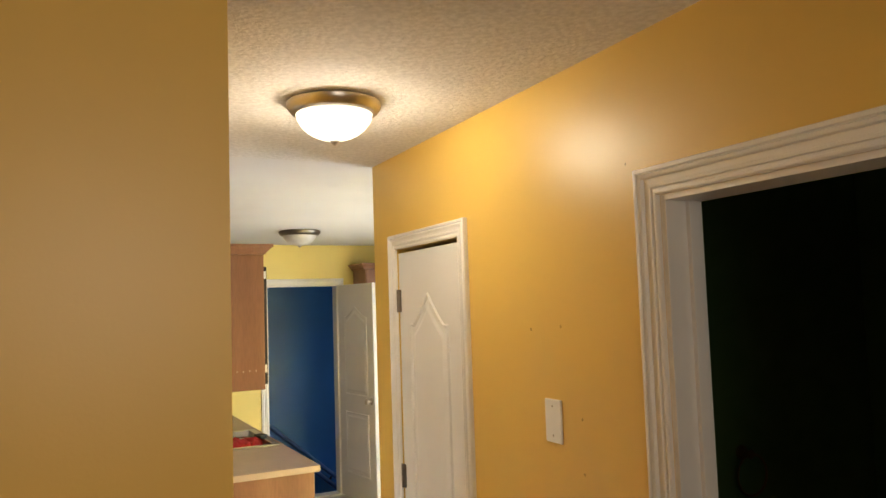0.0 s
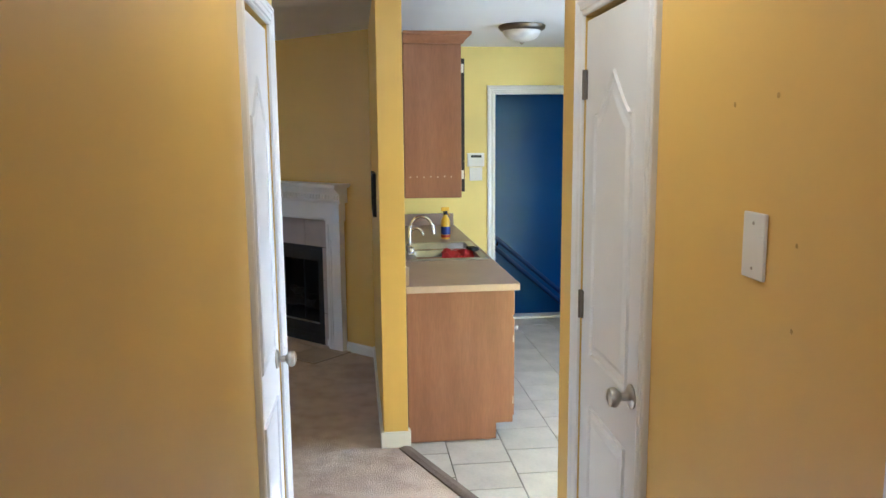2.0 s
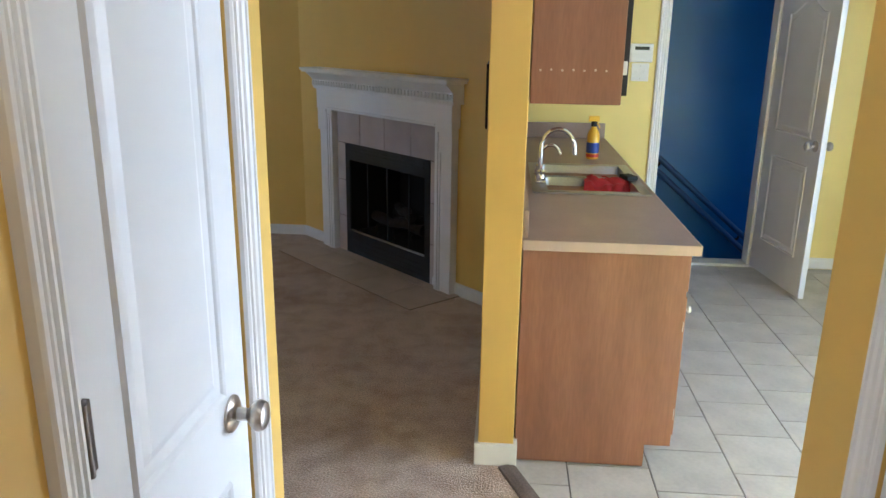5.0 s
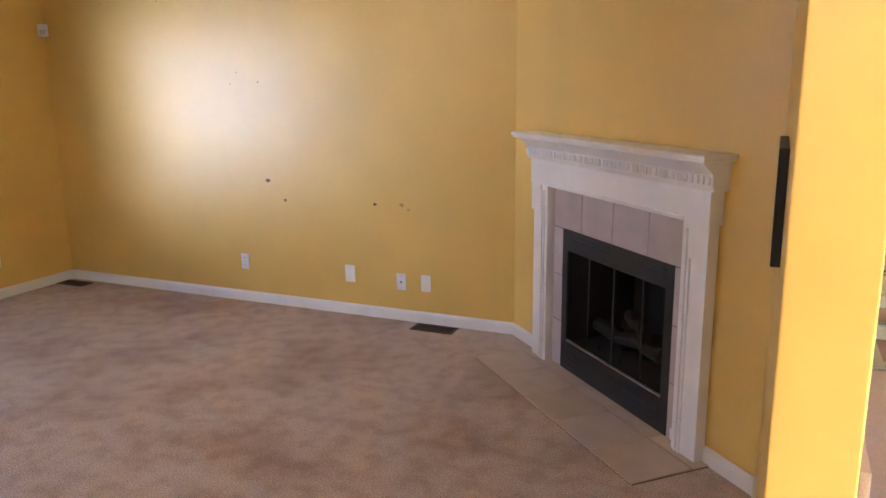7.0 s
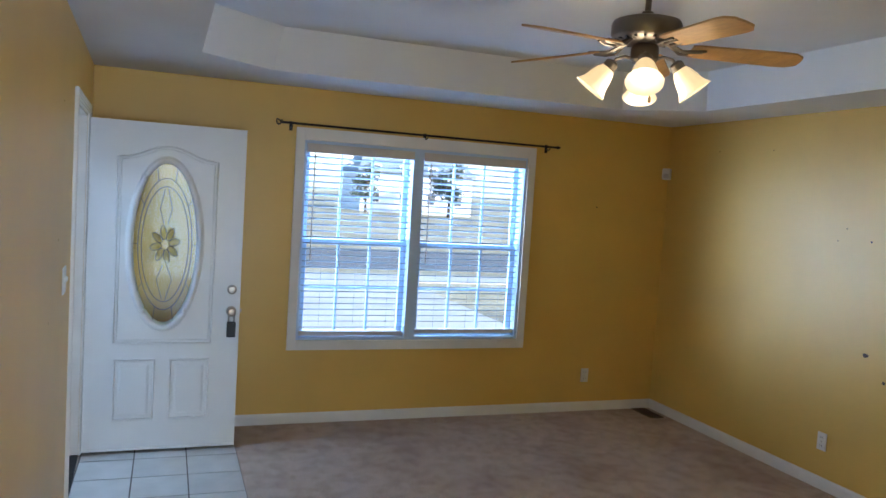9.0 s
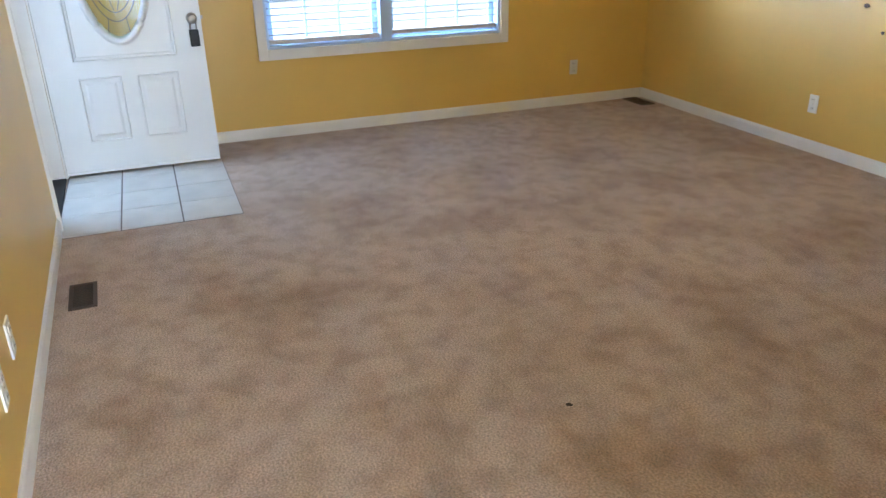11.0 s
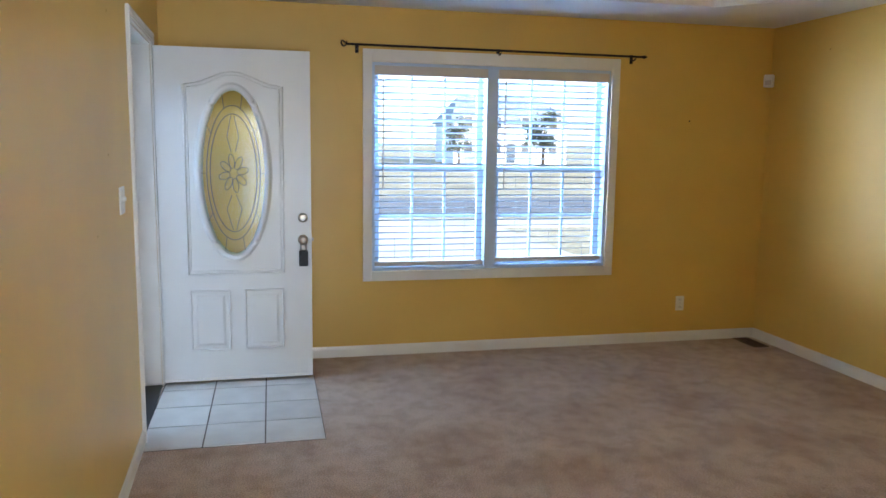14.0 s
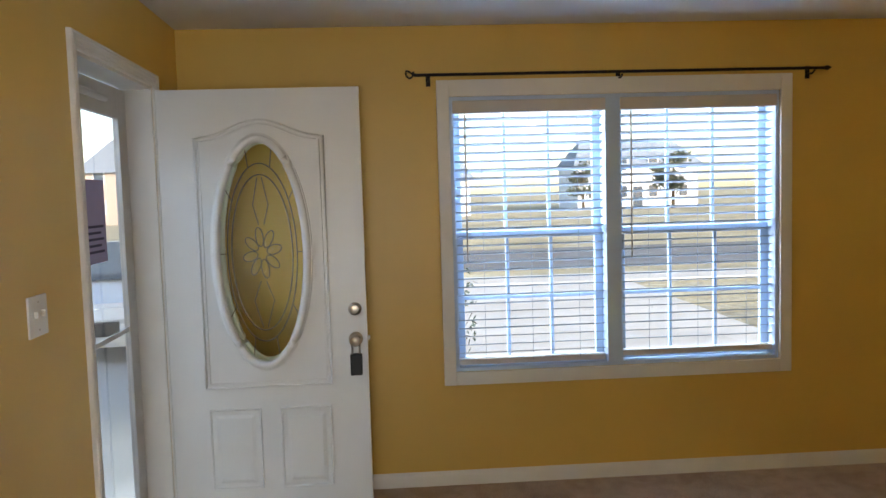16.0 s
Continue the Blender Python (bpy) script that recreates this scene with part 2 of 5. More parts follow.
# ---- mesh helpers ----
def part(name, bm, mat, parent=None, label="", smooth=False):
    """Link a bmesh as one mesh object, under a thing or a part."""
    bmesh.ops.recalc_face_normals(bm, faces=bm.faces)
    me = bpy.data.meshes.new(name)
    bm.to_mesh(me)
    bm.free()
    me.materials.append(mat)
    if smooth:
        me.polygons.foreach_set("use_smooth", [True] * len(me.polygons))
        me.set_sharp_from_angle(angle=radians(40))
    ob = new(name, me)
    if parent:
        ob.parent = parent
    if label:
        ob["label"] = label
    return ob


def thing(name, m, label, category, group="", kind=""):
    ob = new(name)
    ob.empty_display_size = 0.1
    ob.matrix_world = m
    return tagged(ob, label, category, group, kind)


def box(x0, x1, y0, y1, z0, z1, bevel=0.0, bm=None, m=None):
    bm = bm or bmesh.new()
    v = bmesh.ops.create_cube(bm, size=1.0)["verts"]
    mat = Matrix.Translation(((x0 + x1) / 2, (y0 + y1) / 2, (z0 + z1) / 2)) @ Matrix.Diagonal((x1 - x0, y1 - y0, z1 - z0, 1))
    bmesh.ops.transform(bm, matrix=(m @ mat) if m else mat, verts=v)
    if bevel:
        edges = list({e for q in v for e in q.link_edges})
        bmesh.ops.bevel(bm, geom=edges, offset=bevel, segments=2, profile=0.6, affect="EDGES")
    return bm


def lathe(profile, segs=32, m=None, bm=None, cap=True):
    """Turn (radius, height) pairs round the z axis."""
    bm = bm or bmesh.new()
    rings = []
    for r, z in profile:
        ring = []
        for i in range(segs):
            a = 2 * math.pi * i / segs
            p = Vector((r * math.cos(a), r * math.sin(a), z))
            ring.append(bm.verts.new(m @ p if m else p))
        rings.append(ring)
    for a, b in zip(rings, rings[1:]):
        for i in range(segs):
            bm.faces.new((a[i], a[(i + 1) % segs], b[(i + 1) % segs], b[i]))
    if cap:
        bm.faces.new(rings[0][::-1])
        bm.faces.new(rings[-1])
    return bm


def tube(pts, r, segs=8, closed=False, bm=None, flat=1.0):
    """A round rod along points."""
    bm = bm or bmesh.new()
    pts = [Vector(p) for p in pts]
    rings = []
    n = len(pts)
    for i, p in enumerate(pts):
        a = pts[(i - 1) % n] if (closed or i > 0) else p
        b = pts[(i + 1) % n] if (closed or i < n - 1) else p
        d = (b - a).normalized()
        up = Vector((0, 0, 1)) if abs(d.z) < 0.9 else Vector((0, 1, 0))
        s = d.cross(up).normalized()
        u = s.cross(d)
        rr = r[i] if isinstance(r, (list, tuple)) else r
        rings.append([bm.verts.new(p + (s * math.cos(k * 2 * math.pi / segs) + u * flat * math.sin(k * 2 * math.pi / segs)) * rr) for k in range(segs)])
    pairs = list(zip(rings, rings[1:])) + ([(rings[-1], rings[0])] if closed else [])
    for a, b in pairs:
        for k in range(segs):
            bm.faces.new((a[k], a[(k + 1) % segs], b[(k + 1) % segs], b[k]))
    if not closed:
        bm.faces.new(rings[0][::-1])
        bm.faces.new(rings[-1])
    return bm


def prism(pts, z0, z1, bm=None):
    """A flat polygon (x, y) given thickness along z."""
    bm = bm or bmesh.new()
    lo = [bm.verts.new((x, y, z0)) for x, y in pts]
    hi = [bm.verts.new((x, y, z1)) for x, y in pts]
    bm.faces.new(lo[::-1])
    bm.faces.new(hi)
    for i in range(len(pts)):
        j = (i + 1) % len(pts)
        bm.faces.new((lo[i], lo[j], hi[j], hi[i]))
    return bm


def extrude_x(profile, x0, x1, bm=None):
    """A profile (y, z) drawn out along x."""
    bm = bm or bmesh.new()
    a = [bm.verts.new((x0, y, z)) for y, z in profile]
    b = [bm.verts.new((x1, y, z)) for y, z in profile]
    bm.faces.new(a)
    bm.faces.new(b[::-1])
    for i in range(len(profile)):
        j = (i + 1) % len(profile)
        bm.faces.new((a[i], b[i], b[j], a[j]))
    return bm


def raised_panel(pts, w, h, y=0.0, bm=None):
    """A moulding round a closed outline (u, z) on the face at y, and a raised field inside it."""
    bm = bm or bmesh.new()
    cx = sum(p[0] for p in pts) / len(pts)
    cz = sum(p[1] for p in pts) / len(pts)

    def loop(inset, depth):
        out = []
        n = len(pts)
        for i in range(n):
            p0, p, p1 = Vector(pts[i - 1]), Vector(pts[i]), Vector(pts[(i + 1) % n])
            d = ((p - p0).normalized() + (p1 - p).normalized())
            d.normalize()
            nrm = Vector((-d.y, d.x))
            if nrm.dot(Vector((cx, cz)) - p) < 0:
                nrm = -nrm
            k = inset / max(0.6, abs(nrm.dot(Vector((-(p1 - p).normalized().y, (p1 - p).normalized().x)))))
            q = p + nrm * k
            out.append(bm.verts.new((q.x, y - depth, q.y)))
        return out
    loops = [loop(0, -0.002), loop(w * 0.35, h), loop(w * 0.7, h * 0.6), loop(w, -0.001), loop(w * 2.2, -0.001), loop(w * 3.6, h * 0.7)]
    for a, b in zip(loops, loops[1:]):
        for i in range(len(pts)):
            j = (i + 1) % len(pts)
            bm.faces.new((a[i], a[j], b[j], b[i]))
    bm.faces.new(loops[-1])
    return bm


def frame_of(p0, p1):
    """Local frame of a wall: x runs from p0 to p1, y goes into the wall, z up."""
    a = math.atan2(p1[1] - p0[1], p1[0] - p0[0])
    return Matrix.Translation((p0[0], p0[1], 0)) @ Matrix.Rotation(a, 4, "Z")


def length(p0, p1):
    return math.hypot(p1[0] - p0[0], p1[1] - p0[1])


def wall(name, p0, p1, mat, label, openings=(), z0=-0.02, z1=2.46, thick=0.12, base=True, skip_base=()):
    """A wall with its room face on the line p0 to p1; openings are (u0, u1, z0, z1)."""
    n = length(p0, p1)
    bm = bmesh.new()
    us = sorted({0.0, n, *(q for o in openings for q in o[:2])})
    zs = sorted({z0, z1, *(q for o in openings for q in o[2:])})

    def solid(i, k):
        if not (0 <= i < len(us) - 1 and 0 <= k < len(zs) - 1):
            return False
        cu, cz = (us[i] + us[i + 1]) / 2, (zs[k] + zs[k + 1]) / 2
        return not any(a < cu < b and lo < cz < hi for a, b, lo, hi in openings)
    made = {}

    def corner_at(i, k, y):
        if (i, k, y) not in made:
            made[i, k, y] = bm.verts.new((us[i], y, zs[k]))
        return made[i, k, y]
    for i in range(len(us) - 1):
        for k in range(len(zs) - 1):
            if solid(i, k):
                ring = ((i, k), (i + 1, k), (i + 1, k + 1), (i, k + 1))
                for y in (0, thick):
                    bm.faces.new([corner_at(*q, y) for q in ring])
                for (p, q), (di, dk) in zip(zip(ring, ring[1:] + ring[:1]), ((0, -1), (1, 0), (0, 1), (-1, 0))):
                    if not solid(i + di, k + dk):
                        bm.faces.new((corner_at(*p, 0), corner_at(*q, 0), corner_at(*q, thick), corner_at(*p, thick)))
    m = frame_of(p0, p1)
    ob = part(name, bm, mat)
    ob.matrix_world = m
    tagged(ob, label, "wall", kind="structure")
    if base:
        u = 0.0
        gaps = [(a - 0.06, b + 0.06) for a, b, lo, hi in sorted(openings) if lo < 0.05] + list(skip_base)
        for a, b in sorted(gaps) + [(n, n)]:
            if a - u > 0.03:
                prof = [(0.003, 0.0), (-0.013, 0.0), (-0.013, 0.054), (-0.010, 0.066), (-0.005, 0.072), (-0.004, 0.077), (0.003, 0.077)]
                o = part("baseboard", extrude_x(prof, u, a), TRIM)
                o.matrix_world = m
                tagged(o, "white painted moulded baseboard along the wall foot", "baseboard", kind="structure")
            u = b
    return m


def casing(m, u0, u1, ztop, depth, label, w=0.06, proud=0.018, jamb_mat=None, jambs=True):
    """White moulded casing round an opening, and the jambs lining it."""
    t = thing("door_casing", m, label, "trim", kind="structure")
    prof = [(0.0, 0.0), (0.0, -0.008), (0.004, -0.012), (0.009, -0.012), (0.011, -0.007), (0.016, -0.007), (0.018, -0.013), (0.024, -0.014), (0.026, -0.009), (w - 0.026, -0.011),
            (w - 0.023, -proud + 0.003), (w - 0.017, -proud), (w - 0.013, -proud + 0.005), (w - 0.010, -proud - 0.001), (w - 0.003, -proud - 0.001), (w, -proud + 0.004), (w, 0.0)]
    for side, u in ((-1, u0), (1, u1)):
        bm = bmesh.new()
        lo = [bm.verts.new((u + side * x, y, -0.01)) for x, y in prof]
        hi = [bm.verts.new((u + side * x, y, ztop + x)) for x, y in prof]
        bm.faces.new(lo)
        bm.faces.new(hi[::-1])
        for i in range(len(prof)):
            j = (i + 1) % len(prof)
            bm.faces.new((lo[i], lo[j], hi[j], hi[i]))
        part("side_casing", bm, TRIM, t)
    bm = bmesh.new()
    lo = [bm.verts.new((u0 - x, y, ztop + x)) for x, y in prof]
    hi = [bm.verts.new((u1 + x, y, ztop + x)) for x, y in prof]
    bm.faces.new(lo)
    bm.faces.new(hi[::-1])
    for i in range(len(prof)):
        j = (i + 1) % len(prof)
        bm.faces.new((lo[i], lo[j], hi[j], hi[i]))
    part("head_casing", bm, TRIM, t)
    if jambs:
        for a, b in ((u0 - 0.004, u0 + 0.014), (u1 - 0.014, u1 + 0.004)):
            part("jamb", box(a, b, 0.001, depth, -0.01, ztop, 0.002), TRIM, t)
        part("head_jamb", box(u0 + 0.014, u1 - 0.014, 0.001, depth, ztop - 0.014, ztop + 0.004, 0.002), TRIM, t)
        part("door_stop", box(u0 + 0.014, u0 + 0.026, depth * 0.55, depth * 0.8, 0, ztop - 0.014, 0.002), TRIM, t)
    return t


def knob(parent, u, y, z, side=-1, mat=None):
    """A door knob with its rose, standing out from the face at y."""
    mat = mat or NICKEL
    m = Matrix.Translation((u, y, z)) @ Matrix.Rotation(radians(90 if side < 0 else -90), 4, "X")
    k = part("knob", lathe([(0.033, 0), (0.033, 0.004), (0.026, 0.009), (0.012, 0.012), (0.011, 0.03), (0.018, 0.036), (0.0265, 0.044), (0.028, 0.052), (0.024, 0.061), (0.012, 0.066)], 28, m), mat, parent, "satin nickel round door knob", True)
    return k


def hinge(parent, u, y, z):
    bm = box(u - 0.017, u + 0.017, y - 0.005, y + 0.003, z - 0.045, z + 0.045, 0.001)
    tube([(u, y - 0.005, z - 0.046), (u, y - 0.005, z + 0.046)], 0.006, 10, bm=bm)
    return part("hinge", bm, PEWTER, parent, "worn nickel door hinge", True)


def arch_outline(u0, u1, z0, z1, rise, flat=0.16, steps=14, peak=False):
    pts = [(u0, z0), (u1, z0), (u1, z1)]
    a, b = u1 - (u1 - u0) * flat, u0 + (u1 - u0) * flat
    for i in range(steps + 1):
        s = i / steps
        x = a + (b - a) * s
        k = 1 - abs(2 * s - 1)
        pts.append((x, z1 + rise * (k ** 1.15 if peak else 0.5 - 0.5 * math.cos(math.pi * k))))
    pts.append((u0, z1))
    return pts


# ---- structure ----
CEIL = 2.43
HL0, HL1 = (0.132, 1.33), (0.182, 3.60)
HR0, HR1 = (1.182, 3.46), (1.085, -0.95)
SW1 = (-4.86, 3.445)
NW, NE = (-4.86, 7.93), (-0.918, 7.93)
DG = (0.572, 6.44)

m_left = wall("wall_hall_closet_side", HL0, HL1, YELLOW, "golden yellow painted hall wall", [(1.595, 2.105, -0.02, 2.04)], thick=0.11)
m_right = wall("wall_hall_bath_side", HR0, HR1, YELLOW, "golden yellow painted hall wall with small marks", [(0.262, 0.832, -0.02, 2.04), (1.83, 2.59, -0.02, 2.04)], thick=0.11)
m_start = wall("wall_hall_start", (-1.3, 1.33), (0.132, 1.33), YELLOW, "golden yellow painted wall before the hall", thick=0.11)
# unseen wall; its opening is added only to let the fill lamp in
wall("wall_hall_rear", (1.085, -0.95), (-1.3, -0.95), YELLOW, "unseen golden yellow rear hall wall with an added fill-light opening", [(0.48, 1.48, 1.6, 2.3)])
wall("wall_hall_far", (-1.3, -0.95), (-1.3, 1.33), YELLOW, "golden yellow painted side hall wall")
m_south = wall("wall_entry", (0.068, 3.596), SW1, YELLOW, "golden yellow painted living room wall beside the front door", [(3.585, 4.47, -0.02, 2.08)], thick=0.14)
m_west = wall("wall_window", SW1, NW, YELLOW, "golden yellow painted wall around the front window", [(1.379, 3.149, 0.614, 2.065)], thick=0.16)
m_north = wall("wall_north", NW, NE, YELLOW, "golden yellow painted wall with patched holes and outlets", thick=0.14)
m_diag = wall("wall_fireplace", NE, DG, YELLOW, "golden yellow painted diagonal wall behind the fireplace", [(0.635, 1.535, 0.02, 0.79)], thick=0.05, skip_base=[(0.345, 1.80)])
m_part = frame_of((0.572, 6.50), (0.572, 4.75))
pt = part("wall_partition", box(0.572, 0.705, 4.75, 7.62, -0.02, 2.46, 0.004), YELLOW)
tagged(pt, "golden yellow painted partition end between living room and kitchen", "wall", kind="structure")
bb = part("baseboard", box(0.558, 0.719, 4.736, 4.80, -0.005, 0.088, 0.004), TRIM)
tagged(bb, "white baseboard round the partition end", "baseboard", kind="structure")
bb = part("baseboard", box(0.558, 0.5735, 4.80, 6.44, -0.005, 0.088, 0.003), TRIM)
tagged(bb, "white baseboard along the partition", "baseboard", kind="structure")
m_kback = wall("wall_kitchen_back", (0.705, 7.5), (3.6, 7.5), PALE_YELLOW, "lemon yellow painted kitchen wall round the stair doorway", [(0.98, 1.69, -0.02, 2.04)], thick=0.12, skip_base=[(0, 0.64)])
m_keast = wall("wall_kitchen_east", (3.6, 7.5), (3.6, 3.46), PALE_YELLOW, "lemon yellow painted kitchen wall with patio opening", [(2.07, 3.80, -0.02, 2.03)], thick=0.14)
wall("wall_kitchen_south", (3.6, 3.46), (1.296, 3.46), PALE_YELLOW, "lemon yellow painted kitchen wall", base=False)

# bathroom behind the hall doorway
wall("wall_bath_north", (1.23, 2.42), (3.0, 2.42), GREEN, "dark green painted bathroom wall", thick=0.1)
wall("wall_bath_east", (3.0, 2.42), (3.0, 0.1), GREEN, "dark green painted bathroom wall", thick=0.1)
wall("wall_bath_south", (3.0, 0.1), (1.21, 0.1), GREEN, "dark green painted bathroom wall", thick=0.1)
# stairwell behind the blue doorway
wall("wall_stair_back", (1.2, 8.5), (5.0, 8.5), BLUE, "royal blue painted stairwell wall", z0=-2.6, base=False)
wall("wall_stair_west", (1.2, 7.62), (1.2, 8.5), BLUE, "royal blue painted stairwell side wall", z0=-2.6, base=False)
wall("wall_stair_east", (5.0, 8.5), (5.0, 7.62), BLUE, "royal blue painted stairwell end wall", z0=-2.6, base=False)
wall("wall_stair_front", (5.0, 7.625), (1.2, 7.625), BLUE, "royal blue painted wall under the kitchen floor", z0=-2.6, z1=-0.03, thick=0.02, base=False)
for i in range(9):
    st = part("stair_step", box(1.25 + 0.27 * i, 1.53 + 0.27 * i, 7.66, 8.5, -2.6, -0.19 * (i + 1), 0.008), LAMINATE)
    tagged(st, "dim stair tread going down the blue stairwell", "stair", "stairwell steps", "structure")

# outer walls that close the house
for p0, p1 in (((3.9, -1.1), (3.9, 3.4)), ((3.9, -1.1), (-3.2, -1.1)), ((-3.2, -1.1), (-3.2, 3.40))):
    x0, x1, y0, y1 = min(p0[0], p1[0]), max(p0[0], p1[0]), min(p0[1], p1[1]), max(p0[1], p1[1])
    o = part("wall_exterior", box(x0 - 0.05, x1 + 0.05, y0 - 0.05, y1 + 0.05, -0.4, 2.9), BRICKWORK)
    tagged(o, "pale brick outer wall of the house", "wall", kind="structure")

# ceilings
TR = [(-4.20, 4.50), (-3.84, 4.07), (-0.5, 4.07), (-0.12, 4.50), (-0.12, 7.0), (-0.5, 7.42), (-3.80, 7.42), (-4.20, 7.0)]
bm = bmesh.new()
outer = [(-5.0, 3.40), (-5.0, 3.40), (0.64, 3.40), (0.64, 3.40), (0.64, 8.05), (0.64, 8.05), (-5.0, 8.05), (-5.0, 8.05)]
vi = [bm.verts.new((x, y, CEIL)) for x, y in TR]
vt = [bm.verts.new((x, y, 2.69)) for x, y in [(x + (0.05 if x < -2 else -0.05), y + (0.05 if y < 5.7 else -0.05)) for x, y in TR]]
vo = [bm.verts.new((x, y, CEIL)) for x, y in [(-5.0, 4.50), (-3.84, 3.40), (-0.5, 3.40), (0.64, 4.50), (0.64, 7.0), (-0.5, 8.05), (-3.80, 8.05), (-5.0, 7.0)]]
corner = {0: (-5.0, 3.40), 2: (0.64, 3.40), 4: (0.64, 8.05), 6: (-5.0, 8.05)}
for i in range(8):
    j = (i + 1) % 8
    if i in corner:
        c = bm.verts.new((*corner[i], CEIL))
        bm.faces.new((vo[i], c, vo[j], vi[j], vi[i]))
    else:
        bm.faces.new((vo[i], vo[j], vi[j], vi[i]))
    bm.faces.new((vi[i], vi[j], vt[j], vt[i]))
bm.faces.new(vt)
tc = part("ceiling_living", bm, SMOOTH_CEILING)
tagged(tc, "white tray ceiling with clipped corners", "ceiling", kind="structure")
c = part("ceiling_hall", prism([(-1.45, -1.1), (3.8, -1.1), (3.8, 3.40), (-1.45, 3.40)], CEIL, CEIL + 0.1), CEILING)
tagged(c, "white stippled hall ceiling", "ceiling", kind="structure")
c = part("ceiling_kitchen", prism([(0.64, 3.40), (3.8, 3.40), (3.8, 7.65), (0.64, 7.65)], CEIL, CEIL + 0.1), SMOOTH_CEILING)
tagged(c, "smooth white kitchen ceiling", "ceiling", kind="structure")
c = part("ceiling_stair", box(1.1, 5.1, 7.65, 8.6, 2.45, 2.5), SMOOTH_CEILING)
tagged(c, "white stairwell ceiling", "ceiling", kind="structure")
c = part("roof", box(-5.3, 5.3, -1.5, 8.8, 2.95, 3.05), ROOF)
tagged(c, "grey house roof slab", "roof", kind="structure")
for x0, x1, y0, y1 in ((-5.02, -4.9, 3.4, 8.1), (-5.0, 0.7, 8.07, 8.15), (0.6, 3.9, 7.7, 7.75), (3.74, 3.9, 3.4, 7.75)):
    o = part("fascia", box(x0, x1, y0, y1, 2.44, 2.96), TRIM)
    tagged(o, "white eave fascia board", "fascia", kind="structure")

# floors: carpet sheet with its diagonal edge at the kitchen tiles
STR0, STR1 = (0.700, 4.742), (1.215, 3.545)
cp = part("floor_carpet", prism([(-1.45, -1.1), (1.30, -1.1), (1.30, 3.47), STR1, STR0, (0.60, 4.77), (0.60, 8.0), (-5.0, 8.0), (-5.0, 3.36), (-1.45, 3.36)], -0.05, 0.0), CARPET)
tagged(cp, "worn taupe cut-pile carpet with traffic stains", "carpet", kind="structure")
d = Vector((STR1[0] - STR0[0], STR1[1] - STR0[1], 0)).normalized()
nn = Vector((-d.y, d.x, 0))
bm = bmesh.new()
a, b = Vector((*STR0, 0)), Vector((*STR1, 0))
prof = ((0.02, -0.008), (0.012, 0.005), (-0.02, 0.009), (-0.05, 0.006), (-0.058, -0.004))
ra = [bm.verts.new(a + nn * w + Vector((0, 0, z))) for w, z in prof]
rb = [bm.verts.new(b + nn * w + Vector((0, 0, z))) for w, z in prof]
for i in range(len(prof) - 1):
    bm.faces.new((ra[i], ra[i + 1], rb[i + 1], rb[i]))
es = part("carpet_edge_strip", bm, EDGE_CARPET)
tagged(es, "tucked grey-brown carpet edge strip at the kitchen tiles", "trim", kind="structure")
kf = part("floor_kitchen", box(0.60, 3.7, 3.40, 7.62, -0.06, -0.012), GROUT)
tagged(kf, "tiled kitchen floor with dark grout", "floor", kind="structure")
bf = part("floor_bathroom", box(1.30, 3.0, 0.1, 2.42, -0.06, -0.001), TILE)
tagged(bf, "plain tiled bathroom floor in shadow", "floor", kind="structure")
th = part("door_threshold", box(1.69, 2.39, 7.49, 7.63, -0.012, 0.012, 0.004), TRIM)
tagged(th, "white wooden threshold at the stair doorway", "threshold", kind="structure")


# ---- doors ----
def closet_door(m, u0, u1, knob_u, hinge_u, name, label, knob_z=0.95):
    t = thing(name, m, label, "door", kind="structure")
    leaf = part("leaf", box(u0 + 0.004, u1 - 0.004, 0.004, 0.039, 0.012, 2.024, 0.003), DOOR_WHITE, t)
    w = u1 - u0
    a, b = u0 + w * 0.2, u1 - w * 0.2
    part("upper_panel", raised_panel(arch_outline(a, b, 0.98, 1.74, 0.12, 0.1, peak=True), 0.014, 0.007, 0.004), DOOR_WHITE, t)
    part("lower_panel", raised_panel([(a, 0.24), (b, 0.24), (b, 0.82), (a, 0.82)], 0.014, 0.007, 0.004), DOOR_WHITE, t)
    knob(t, knob_u, 0.004, knob_z)
    for z in (1.83, 1.13, 0.36):
        hinge(t, hinge_u, 0.001, z)
    return t


closet_door(m_left, 1.595, 2.105, 2.03, 1.603, "door_1", "white painted closet door with an arched panel, closed", 0.935)
casing(m_left, 1.595, 2.105, 2.04, 0.11, "white moulded casing round the closet door", jambs=False)
closet_door(m_right, 0.262, 0.832, 0.755, 0.270, "door_2", "white painted closet door with a pointed arch panel, closed", 0.985)
casing(m_right, 0.262, 0.832, 2.04, 0.11, "white moulded casing round the closet door", jambs=False)
for m, a, b in ((m_left, 1.595, 2.105), (m_right, 0.262, 0.832)):
    o = part("closet_back", box(a - 0.02, b + 0.02, 0.112, 0.13, -0.02, 2.1), YELLOW)
    o.matrix_world = m
    tagged(o, "plain closet backing behind the closed door", "wall", kind="structure")
casing(m_right, 1.83, 2.59, 2.04, 0.11, "white fluted casing round the bathroom doorway", w=0.065, proud=0.022)
strike = part("strike_plate", box(1.8435, 1.8465, 0.035, 0.065, 0.915, 0.985, 0.001), NICKEL)
strike.matrix_world = m_right
tagged(strike, "satin nickel strike plate on the bathroom door jamb", "strike plate")
casing(m_kback, 0.98, 1.69, 2.04, 0.12, "white casing round the stair doorway")
casing(m_south, 3.585, 4.47, 2.08, 0.14, "white casing round the front doorway", w=0.058)

